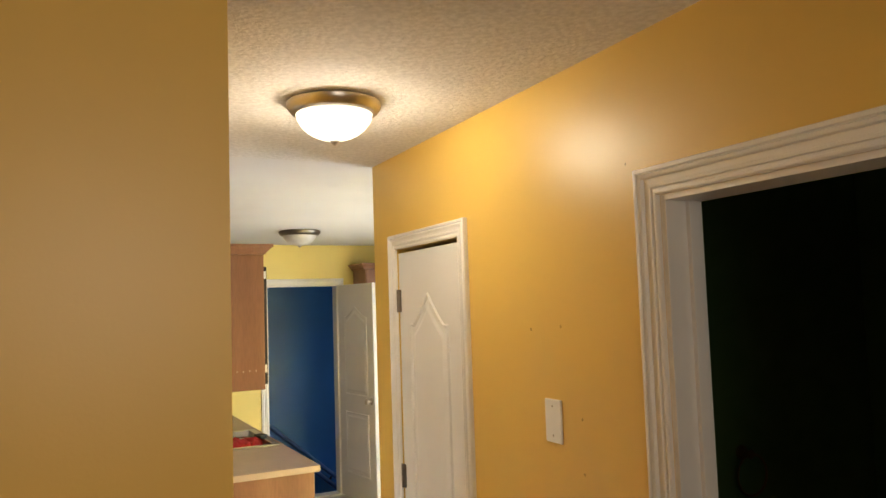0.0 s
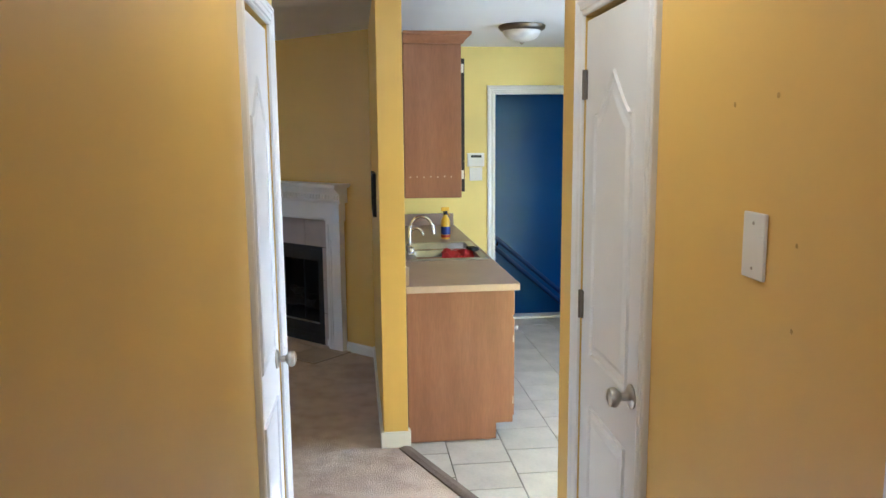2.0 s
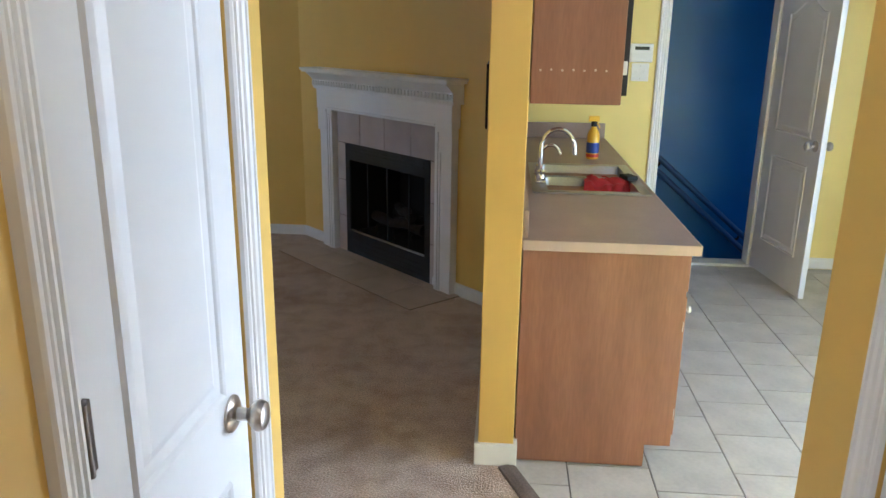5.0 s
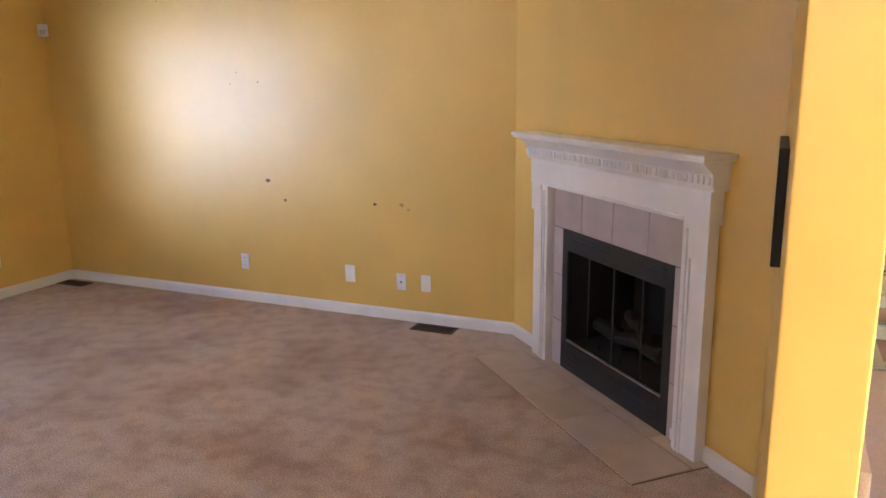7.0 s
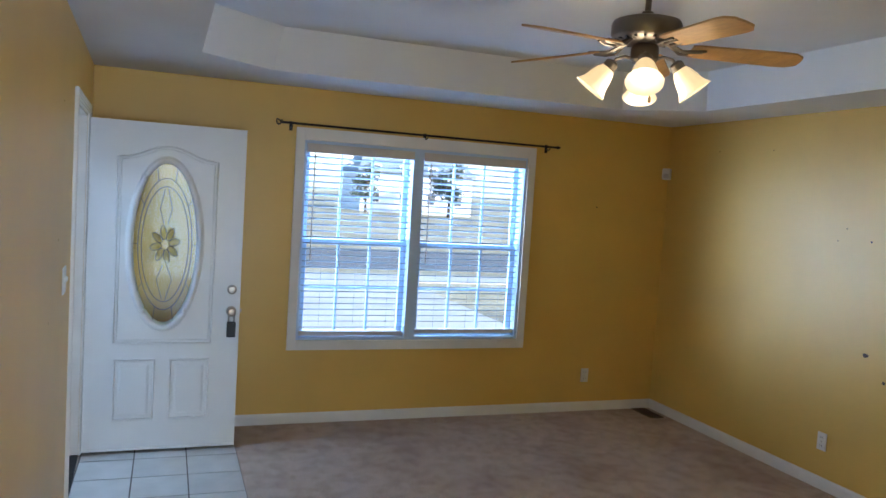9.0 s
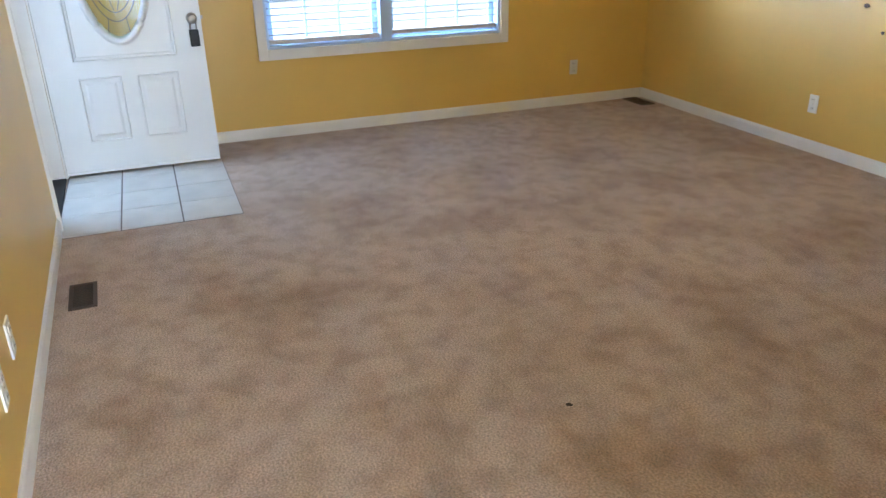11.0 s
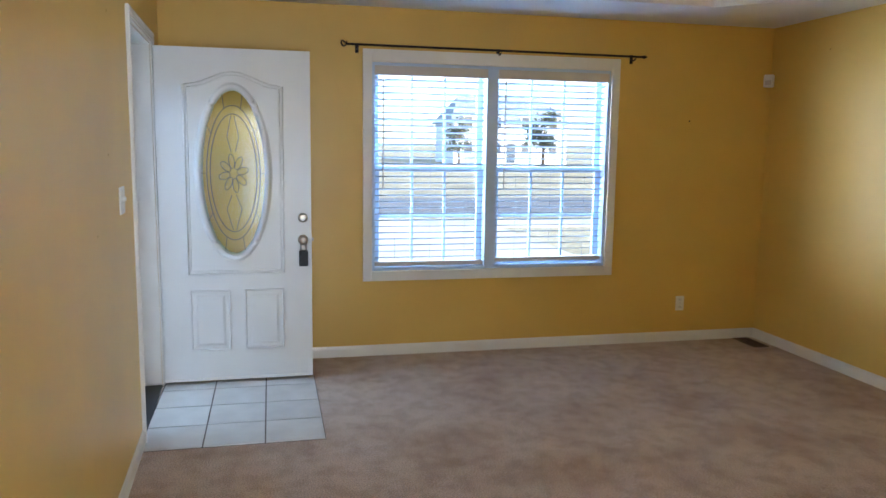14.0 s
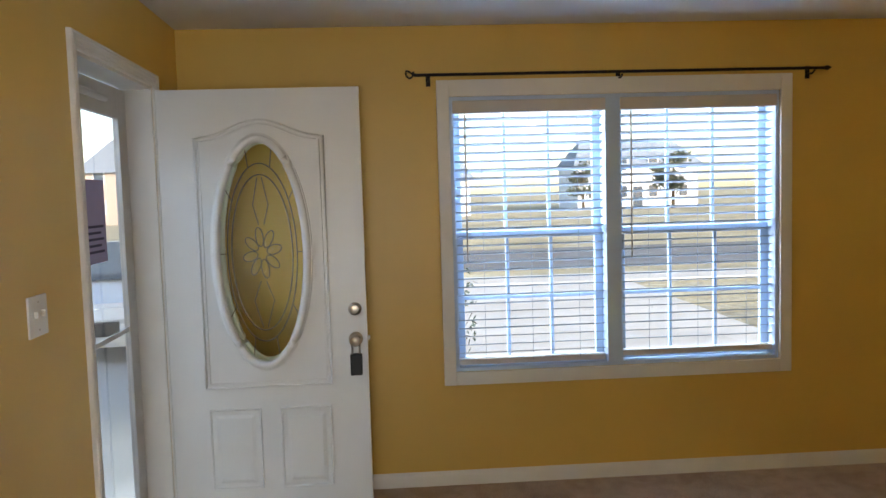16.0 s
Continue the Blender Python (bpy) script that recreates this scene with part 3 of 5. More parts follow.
# stair door, swung open into the kitchen
ms = Matrix.Translation((2.395, 7.48, 0)) @ Matrix.Rotation(radians(-83), 4, "Z")
sd = thing("door_3", ms, "white painted panel door standing open beside the stair doorway", "door", kind="structure")
part("leaf", box(0, 0.70, 0.0, 0.035, 0.012, 2.03, 0.003), DOOR_WHITE, sd)
part("upper_panel", raised_panel(arch_outline(0.12, 0.58, 0.98, 1.72, 0.1, 0.1, peak=True), 0.014, 0.006, 0.0), DOOR_WHITE, sd)
part("lower_panel", raised_panel([(0.12, 0.24), (0.58, 0.24), (0.58, 0.82), (0.12, 0.82)], 0.014, 0.006, 0.0), DOOR_WHITE, sd)
knob(sd, 0.64, 0.0, 0.95)
knob(sd, 0.64, 0.035, 0.95, 1)

# front door, open at a right angle
mf = frame_of((-4.388, 3.475), (-4.388, 5.0))
fd = thing("front_door", mf, "white panelled front door with an oval leaded glass, open into the room", "door")
FW, FZ0, FZ1, OU, OZ, OA, OB = 0.905, 0.035, 2.062, 0.440, 1.318, 0.197, 0.512
angs = sorted([2 * math.pi * i / 64 for i in range(64)] + [math.atan2(z - OZ, u - OU) % (2 * math.pi) for u in (0, FW) for z in (FZ0, FZ1)])
bm = bmesh.new()
rings = []
for y in (0.0, 0.044):
    ins, outs = [], []
    for a in angs:
        c, s = math.cos(a), math.sin(a)
        k = 1 / math.sqrt((c / OA) ** 2 + (s / OB) ** 2)
        ins.append(bm.verts.new((OU + k * c, y, OZ + k * s)))
        ks = [((FW - OU) / c if c > 0 else -OU / c) if abs(c) > 1e-9 else 9e9, ((FZ1 - OZ) / s if s > 0 else (FZ0 - OZ) / s) if abs(s) > 1e-9 else 9e9]
        k = min(ks)
        outs.append(bm.verts.new((OU + k * c, y, OZ + k * s)))
    rings.append((ins, outs))
n = len(angs)
for i in range(n):
    j = (i + 1) % n
    for ins, outs in rings:
        bm.faces.new((ins[i], ins[j], outs[j], outs[i]))
    for k in (0, 1):
        bm.faces.new((rings[0][k][i], rings[0][k][j], rings[1][k][j], rings[1][k][i]))
part("leaf", bm, DOOR_WHITE, fd)


def oval(a, b, y, steps=64):
    return [(OU + a * math.cos(2 * math.pi * i / steps), y, OZ + b * math.sin(2 * math.pi * i / steps)) for i in range(steps)]


for y in (-0.006, 0.050):
    bm = tube(oval(OA + 0.008, OB + 0.008, y), 0.019, 10, True)
    tube(oval(OA + 0.026, OB + 0.026, y + (0.004 if y < 0 else -0.004)), 0.008, 8, True, bm)
    part("glass_surround", bm, DOOR_WHITE, fd, "white moulded oval glass frame", True)
bm = bmesh.new()
f0 = bm.faces.new([bm.verts.new(p) for p in oval(OA + 0.004, OB + 0.004, 0.018)])
f1 = bm.faces.new([bm.verts.new(p) for p in oval(OA + 0.004, OB + 0.004, 0.026)])
gl = part("oval_glass", bm, ART_GLASS, fd, "textured bevelled oval glass with a flower design")
bm = bmesh.new()
for k in (0.80, 0.70):
    tube(oval(OA * k, OB * k, 0.014), 0.0030, 6, True, bm)
for i in range(8):
    a = 2 * math.pi * i / 8 + 0.2
    cu, cz = OU + 0.055 * math.cos(a), OZ + 0.075 * math.sin(a)
    pet = [(cu + 0.034 * math.cos(a) * math.cos(q) - 0.017 * math.sin(a) * math.sin(q), 0.014, cz + 0.045 * math.sin(a) * math.cos(q) + 0.022 * math.cos(a) * math.sin(q)) for q in [2 * math.pi * s / 14 for s in range(14)]]
    tube(pet, 0.0026, 6, True, bm)
for i in range(10):
    a = 2 * math.pi * i / 10
    tube([(OU + OA * k * math.cos(a), 0.014, OZ + OB * k * math.sin(a)) for k in (0.80, 0.97)], 0.0024, 6, bm=bm)
for s in (-1, 1):
    tube([(OU + s * 0.012, 0.014, OZ + 0.13), (OU + s * 0.035, 0.014, OZ + 0.22), (OU + s * 0.01, 0.014, OZ + 0.345)], 0.0024, 6, bm=bm)
    tube([(OU + s * 0.012, 0.014, OZ - 0.13), (OU + s * 0.045, 0.014, OZ - 0.22), (OU + s * 0.01, 0.014, OZ - 0.345)], 0.0024, 6, bm=bm)
part("leaded_came", bm, CAME, fd, "thin brass-coloured leading on the oval glass", True)
for i in range(8):
    a = 2 * math.pi * i / 8 + 0.2
    cu, cz = OU + 0.055 * math.cos(a), OZ + 0.075 * math.sin(a)
    bm = bmesh.new()
    rim = [bm.verts.new((cu + 0.032 * math.cos(a) * math.cos(q) - 0.015 * math.sin(a) * math.sin(q), 0.017, cz + 0.042 * math.sin(a) * math.cos(q) + 0.020 * math.cos(a) * math.sin(q))) for q in [2 * math.pi * s / 12 for s in range(12)]]
    top = bm.verts.new((cu, 0.010, cz))
    for k in range(12):
        bm.faces.new((rim[k], rim[(k + 1) % 12], top))
    part("glass_petal", bm, BEVEL_GLASS, gl)
bm = bmesh.new()
out = arch_outline(0.160, 0.735, 0.70, 1.845, 0.075, 0.04)
tube([(u, -0.001, z) for u, z in out], 0.007, 8, True, bm)
inn = arch_outline(0.178, 0.717, 0.72, 1.83, 0.072, 0.04)
tube([(u, -0.001, z) for u, z in inn], 0.004, 6, True, bm)
part("upper_moulding", bm, DOOR_WHITE, fd, "", True)
for a, b in ((0.165, 0.405), (0.49, 0.73)):
    part("lower_panel", raised_panel([(a, 0.215), (b, 0.215), (b, 0.60), (a, 0.60)], 0.013, 0.007, 0.0), DOOR_WHITE, fd)
part("bottom_sweep", box(0.0, FW, -0.006, 0.05, 0.024, 0.04, 0.002), TRIM, fd, "pale door sweep")
ml = Matrix.Translation((0.852, 0, 1.045)) @ Matrix.Rotation(radians(90), 4, "X")
part("deadbolt", lathe([(0.031, 0), (0.030, 0.008), (0.022, 0.013), (0.020, 0.02), (0.008, 0.022)], 24, ml), NICKEL, fd, "round nickel deadbolt", True)
knob(fd, 0.852, 0.0, 0.905)
part("latch_plate", box(FW - 0.001, FW + 0.002, 0.010, 0.034, 0.87, 0.94, 0.001), NICKEL, fd)
part("latch_bolt", box(FW, FW + 0.013, 0.015, 0.029, 0.895, 0.915, 0.002), NICKEL, fd)
lb = thing("lock_box", mf, "black key lock box hanging from the front door knob", "lock box")
bm = box(0.826, 0.880, -0.062, -0.022, 0.745, 0.842, 0.006)
part("body", bm, BLACK, lb)
part("shackle", tube([(0.836, -0.042, 0.838), (0.836, -0.042, 0.895), (0.845, -0.042, 0.917), (0.86, -0.042, 0.917), (0.870, -0.042, 0.895), (0.870, -0.042, 0.838)], 0.005, 8), STEEL, lb, "steel shackle", True)

# storm door outside the front doorway
mo = m_south @ Matrix.Translation((3.585, 0.115, 0))
so = thing("storm_door", mo, "grey aluminium storm door with a full glass pane, closed", "door", kind="structure")
W = 0.885
for n_, b4 in (("stile", (0.016, 0.12, 0.0, 2.06)), ("stile", (W - 0.12, W - 0.016, 0.0, 2.06)), ("top_rail", (0.12, W - 0.12, 1.93, 2.06)), ("bottom_rail", (0.12, W - 0.12, 0.01, 0.24))):
    part(n_, box(b4[0], b4[1], 0.0, 0.03, b4[2], b4[3], 0.004), ALU, so)
sg = part("pane", box(0.115, W - 0.115, 0.012, 0.017, 0.235, 1.935), GLASS, so)
sg.visible_shadow = False
part("middle_bar", box(0.115, W - 0.115, 0.006, 0.010, 1.00, 1.02), ALU, so)
part("closer", tube([(0.16, -0.02, 1.99), (0.55, -0.02, 1.99)], 0.014, 10), ALU, so, "grey pneumatic door closer", True)
notice = thing("paper_notice", mo, "lilac printed notice taped to the storm door glass", "notice")
part("sheet", box(0.33, 0.56, 0.0085, 0.0105, 1.33, 1.66), PAPER, notice)
for i in range(5):
    part("print_line", box(0.36, 0.53 - 0.03 * (i % 2), 0.0070, 0.0084, 1.37 + 0.025 * i, 1.38 + 0.025 * i), INK, notice)
sill = part("door_sill", box(3.585, 4.47, 0.0, 0.15, -0.01, 0.012, 0.003), BLACK)
sill.matrix_world = m_south
tagged(sill, "dark rubber and metal front door sill", "threshold", kind="structure")

# ---- front window with its blinds ----
mw = m_west
win = thing("window_1", mw, "white double window with grilles and casing", "window", kind="structure")
A0, A1, Z0, Z1 = 1.379, 3.149, 0.614, 2.065
for n_, b4 in (("side_casing", (A0 - 0.064, A0, Z0 - 0.07, Z1 + 0.085)), ("side_casing", (A1, A1 + 0.064, Z0 - 0.07, Z1 + 0.085)),
               ("head_casing", (A0, A1, Z1, Z1 + 0.085)), ("window_sill", (A0, A1, Z0 - 0.07, Z0))):
    part(n_, box(b4[0], b4[1], -0.018, 0.0, b4[2], b4[3], 0.004), TRIM, win)
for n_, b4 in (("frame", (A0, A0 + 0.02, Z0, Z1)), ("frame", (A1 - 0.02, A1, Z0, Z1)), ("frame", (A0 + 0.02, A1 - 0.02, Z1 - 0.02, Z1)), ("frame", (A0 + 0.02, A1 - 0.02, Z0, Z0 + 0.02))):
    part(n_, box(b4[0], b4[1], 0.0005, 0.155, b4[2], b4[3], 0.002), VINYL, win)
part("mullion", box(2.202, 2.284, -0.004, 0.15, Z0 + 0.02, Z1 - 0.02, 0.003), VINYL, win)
MEET = 1.335
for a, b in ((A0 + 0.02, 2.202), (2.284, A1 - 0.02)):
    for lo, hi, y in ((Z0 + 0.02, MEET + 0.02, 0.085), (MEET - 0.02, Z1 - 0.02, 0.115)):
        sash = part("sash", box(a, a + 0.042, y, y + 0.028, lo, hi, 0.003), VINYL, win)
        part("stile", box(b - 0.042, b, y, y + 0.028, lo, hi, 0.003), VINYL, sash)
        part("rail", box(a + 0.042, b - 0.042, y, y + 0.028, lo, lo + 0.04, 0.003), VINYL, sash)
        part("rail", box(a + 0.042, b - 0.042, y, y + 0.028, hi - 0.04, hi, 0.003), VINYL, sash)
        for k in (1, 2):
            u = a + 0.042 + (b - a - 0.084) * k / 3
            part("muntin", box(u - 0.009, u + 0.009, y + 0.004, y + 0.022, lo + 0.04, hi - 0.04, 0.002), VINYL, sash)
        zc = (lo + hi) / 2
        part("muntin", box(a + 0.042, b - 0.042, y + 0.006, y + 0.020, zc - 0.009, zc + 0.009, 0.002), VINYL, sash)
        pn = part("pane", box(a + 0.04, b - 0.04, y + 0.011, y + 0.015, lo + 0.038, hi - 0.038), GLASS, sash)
        pn.visible_shadow = False


def blind(a, b, drop):
    t = thing("window_blind", mw, "white two-inch slatted blind lowered over the window, slats open", "blind", "window blinds")
    part("valance", box(a - 0.004, b + 0.004, -0.012, 0.05, Z1 - 0.085, Z1 - 0.022, 0.004), VALANCE, t)
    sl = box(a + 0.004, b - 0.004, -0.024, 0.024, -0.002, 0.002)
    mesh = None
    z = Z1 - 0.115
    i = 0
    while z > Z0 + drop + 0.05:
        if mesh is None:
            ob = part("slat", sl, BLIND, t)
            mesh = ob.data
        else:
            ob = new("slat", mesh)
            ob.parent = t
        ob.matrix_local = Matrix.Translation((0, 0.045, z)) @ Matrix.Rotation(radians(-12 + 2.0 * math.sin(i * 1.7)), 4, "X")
        z -= 0.0445
        i += 1
    part("bottom_rail", box(a + 0.002, b - 0.002, 0.02, 0.07, Z0 + drop, Z0 + drop + 0.03, 0.004), VALANCE, t)
    for k in (0.18, 0.5, 0.82):
        u = a + (b - a) * k
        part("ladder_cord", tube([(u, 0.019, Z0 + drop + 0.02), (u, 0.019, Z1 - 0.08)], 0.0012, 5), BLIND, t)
    part("tilt_wand", tube([(a + 0.06, 0.012, Z1 - 0.09), (a + 0.057, 0.008, MEET - 0.14)], 0.0045, 7), VALANCE, t, "clear grey tilt wand")
    return t


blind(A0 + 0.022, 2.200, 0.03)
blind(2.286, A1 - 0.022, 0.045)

rod = thing("curtain_rod", mw, "black iron curtain rod above the window, without curtains", "curtain rod")
part("rod", tube([(1.20, -0.075, 2.168), (3.345, -0.075, 2.164)], 0.008, 10), IRON, rod, "", True)
for u in (1.275, 2.275, 3.30):
    bm = box(u - 0.012, u + 0.012, -0.004, 0.0, 2.12, 2.185, 0.001)
    tube([(u, 0, 2.145), (u, -0.05, 2.140), (u, -0.075, 2.152)], 0.005, 8, bm=bm)
    part("bracket", bm, IRON, rod, "", True)
bm = bmesh.new()
pts = [(1.20 - 0.03 * math.sin(q * 0.9) - 0.006 * q, -0.075 + 0.02 * math.cos(q * 1.4) - 0.02, 2.168 + 0.018 * math.sin(q * 1.4)) for q in [k * 0.4 for k in range(14)]]
tube([(1.20, -0.075, 2.168)] + pts, 0.005, 7, bm=bm)
part("finial", bm, IRON, rod, "twisted iron scroll finial", True)
part("finial", tube([(3.345, -0.075, 2.164), (3.37, -0.075, 2.164), (3.39, -0.075, 2.166)], [0.008, 0.013, 0.003], 8), IRON, rod, "", True)


# ---- fireplace ----
fp = thing("fireplace_mantel", m_diag, "white painted wooden mantel with a dentil shelf round the fireplace", "mantel")
S0, S1, DEP = 0.350, 1.812, 0.055
LEGW = 0.155
for a, b in ((S0, S0 + LEGW), (S1 - LEGW, S1)):
    leg = part("leg", box(a, b, -DEP, -0.001, 0.0, 1.04, 0.003), TRIM, fp)
    inner = b if a == S0 else a
    sgn = -1 if a == S0 else 1
    for k, w in ((0.03, 0.006), (0.055, 0.004)):
        u = inner + sgn * k
        part("moulding", box(u - w, u + w, -DEP - 0.008, -DEP + 0.002, 0.0, 1.0, 0.002), TRIM, leg)
fr = part("frieze", box(S0 - 0.015, S1 + 0.015, -DEP - 0.014, -0.001, 1.03, 1.20, 0.003), TRIM, fp)
for a, b in ((S0 - 0.012, S0 + LEGW - 0.06), (S1 - LEGW + 0.06, S1 + 0.012)):
    part("corner_block", box(a, b, -DEP - 0.010, -DEP + 0.004, 0.88, 1.031, 0.002), TRIM, fp)
part("frieze_bead", box(S0 + LEGW - 0.02, S1 - LEGW + 0.02, -DEP - 0.021, -DEP - 0.010, 1.032, 1.048, 0.003), TRIM, fr)
mc = (S0 + S1) / 2
prof = [(-0.001, 1.17), (-DEP - 0.02, 1.17), (-DEP - 0.03, 1.19), (-DEP - 0.03, 1.235), (-DEP - 0.045, 1.25), (-DEP - 0.065, 1.268), (-DEP - 0.090, 1.288), (-0.001, 1.288)]
part("crown_moulding", extrude_x(prof, S0 - 0.04, S1 + 0.04), TRIM, fp)
bm = box(mc - 0.80, mc + 0.80, -0.16, -0.001, 1.288, 1.302, 0.004)
box(mc - 0.81, mc + 0.81, -0.168, -0.001, 1.300, 1.318, 0.006, bm=bm)
part("shelf", bm, TRIM, fp)
dm = None
for i in range(46):
    u = S0 - 0.02 + i * (S1 - S0 + 0.04) / 45
    if dm is None:
        ob = part("dentil", box(-0.0085, 0.0085, -DEP - 0.040, -DEP - 0.028, 1.197, 1.228), TRIM, fp)
        dm = ob.data
    else:
        ob = new("dentil", dm)
        ob.parent = fp
    ob.matrix_local = Matrix.Translation((u, 0, 0))

fb = thing("fireplace_insert", m_diag, "black metal gas fireplace insert with sooty logs, unlit", "fireplace")
F0, F1 = 0.610, 1.565
bm = box(F0, F1, -0.012, -0.001, 0.69, 0.805, 0.003)
box(F0, F0 + 0.055, -0.012, -0.001, 0.17, 0.70, 0.003, bm=bm)
box(F1 - 0.055, F1, -0.012, -0.001, 0.17, 0.70, 0.003, bm=bm)
box(F0, F1, -0.012, -0.001, 0.0, 0.17, 0.003, bm=bm)
part("face_frame", bm, BLACK, fb)
for z in (0.035, 0.07, 0.105, 0.745, 0.77):
    part("louvre", box(F0 + 0.06, F1 - 0.06, -0.017, -0.011, z, z + 0.012, 0.002), BLACK, fb)
fc = thing("firebox", m_diag, "sooty firebrick firebox lining", "firebox", kind="structure")
part("back", box(0.62, 1.53, 0.44, 0.48, 0.0, 0.82), SOOT, fc)
part("side", box(0.636, 0.655, 0.001, 0.44, 0.021, 0.789), SOOT, fc)
part("side", box(1.515, 1.534, 0.001, 0.44, 0.021, 0.789), SOOT, fc)
part("base", box(0.655, 1.515, 0.001, 0.40, 0.021, 0.17), SOOT, fc)
part("lid", box(0.655, 1.515, 0.001, 0.44, 0.75, 0.789), SOOT, fc)
part("trim_strip", box(0.625, 1.525, -0.009, 0.004, 0.171, 0.182, 0.002), NICKEL, fb, "thin bright metal strip along the screen foot")
for k in range(3):
    u = 0.86 + 0.2 * k
    part("grate_bar", tube([(u, 0.08, 0.17), (u, 0.08, 0.24), (u, 0.30, 0.24)], 0.008, 6), IRON, fb)
for (a, b, r) in (((0.78, 0.12, 0.28), (1.32, 0.14, 0.29), 0.045), ((0.85, 0.26, 0.29), (1.40, 0.24, 0.28), 0.05), ((0.92, 0.22, 0.36), (1.24, 0.10, 0.37), 0.036)):
    pts = [Vector(a).lerp(Vector(b), k / 6) + Vector((0, 0.01 * math.sin(k * 2.1), 0.012 * math.cos(k * 1.7))) for k in range(7)]
    part("log", tube(pts, [r * (0.8 + 0.15 * math.sin(k * 2.3)) for k in range(7)], 10), LOG, fb, "charred artificial log", True)
for u in (0.84, 1.07, 1.31):
    part("screen_bar", box(u - 0.005, u + 0.005, 0.016, 0.024, 0.182, 0.70, 0.002), BLACK, fb)

# ---- fixtures on walls and ceilings ----
def plate(m, u, z, kind, w=0.07, h=0.115):
    labels = {"switch": "white plastic wall switch plate", "outlet": "white plastic wall outlet", "blank": "white plastic blank wall plate", "coax": "white plastic cable wall plate"}
    t = thing("switch_plate" if kind == "switch" else "wall_outlet", m @ Matrix.Translation((u, 0, z)), labels[kind], "switch" if kind == "switch" else "outlet", "wall plates")
    part("plate", box(-w / 2, w / 2, -0.007, 0.0, -h / 2, h / 2, 0.003), PLASTIC, t)
    if kind == "outlet":
        for dz in (-0.028, 0.028):
            s = part("socket", box(-0.016, 0.016, -0.0095, -0.0065, dz - 0.014, dz + 0.014, 0.003), PLASTIC, t)
            for du in (-0.007, 0.007):
                part("slot", box(du - 0.0015, du + 0.0015, -0.0102, -0.0093, dz - 0.004, dz + 0.006), SLOT, s)
        part("screw", lathe([(0.004, 0), (0.003, 0.0016)], 8, Matrix.Translation((0, -0.007, 0)) @ Matrix.Rotation(radians(90), 4, "X")), NICKEL, t)
    elif kind == "switch":
        k = 2 if w > 0.1 else 1
        for i in range(k):
            du = (i - (k - 1) / 2) * 0.046
            part("toggle", box(du - 0.005, du + 0.005, -0.018, -0.006, -0.004, 0.014, 0.002), PLASTIC, t)
    elif kind == "coax":
        part("jack", lathe([(0.006, 0), (0.006, 0.008), (0.003, 0.010)], 10, Matrix.Translation((0, -0.006, 0)) @ Matrix.Rotation(radians(90), 4, "X")), BRASS, t)
    for dz in (-0.04, 0.04):
        if kind in ("switch", "coax", "blank"):
            part("screw", lathe([(0.0035, 0), (0.0025, 0.0016)], 8, Matrix.Translation((0, -0.007, dz)) @ Matrix.Rotation(radians(90), 4, "X")), NICKEL, t)
    return t


plate(m_right, 3.46 - 2.09, 1.482, "blank", 0.075, 0.118)
plate(m_south, 3.18, 1.25, "switch", 0.12, 0.118)
plate(m_south, 1.50, 0.31, "outlet")
plate(m_south, 1.75, 0.33, "outlet")
plate(m_west, 7.255 - 3.445, 0.302, "outlet")
plate(m_north, -3.03 + 4.86, 0.305, "outlet")
plate(m_north, -2.125 + 4.86, 0.295, "blank", 0.078, 0.12)
plate(m_north, -1.725 + 4.86, 0.272, "coax")
plate(m_north, -1.54 + 4.86, 0.277, "blank")

kp = thing("alarm_keypad", m_kback @ Matrix.Translation((0.815, 0, 1.455)), "white alarm keypad with a dark display above the switch", "keypad")
part("body", box(-0.075, 0.075, -0.028, 0.0, -0.06, 0.06, 0.006), PLASTIC, kp)
part("display", box(-0.045, 0.05, -0.031, -0.027, 0.02, 0.042, 0.002), LCD, kp, "dark display")
part("flap", box(-0.065, 0.065, -0.032, -0.027, -0.052, 0.008, 0.002), PLASTIC, kp)
plate(m_kback, 0.818, 1.33, "switch", 0.115, 0.118)

def wall_box(m, u, z, w, h, d, name, label):
    t = thing(name, m @ Matrix.Translation((u, 0, z)), label, "door chime")
    b = part("body", box(-w / 2, w / 2, -d, 0, -h / 2, h / 2, 0.008), BEIGE_PLASTIC, t)
    for i in range(5):
        part("grille_slot", box(-w * 0.32, w * 0.32, -d - 0.0008, -d + 0.001, -h * 0.3 + i * h * 0.14, -h * 0.3 + i * h * 0.14 + 0.004), SLOT, b)
        part("grille_slot", box(-w * 0.3 + i * w * 0.13, -w * 0.3 + i * w * 0.13 + 0.004, -d * 0.8, -d * 0.25, -h / 2 - 0.0008, -h / 2 + 0.001), SLOT, b)
    return t


wall_box(m_left, 1.08, 2.16, 0.10, 0.14, 0.042, "door_chime", "beige plastic chime box mounted high on the hall wall")
wall_box(m_left, 1.42, 2.17, 0.13, 0.14, 0.055, "alarm_siren", "beige plastic alarm siren box mounted high on the hall wall")
sn = thing("motion_detector", Matrix.Translation((-4.80, 7.87, 2.03)) @ Matrix.Rotation(radians(45), 4, "Z"), "small white alarm sensor in the corner of the walls", "sensor")
part("body", box(-0.035, 0.035, -0.03, 0.03, -0.05, 0.045, 0.010), PLASTIC, sn)
part("lens", box(-0.022, 0.022, -0.036, -0.028, -0.035, 0.0, 0.004), VALANCE, sn)
tb = thing("wall_frame", Matrix.Identity(4), "empty black rectangular frame hung on the partition", "frame")
bm = box(0.552, 0.5725, 5.20, 5.222, 1.21, 1.46, 0.003)
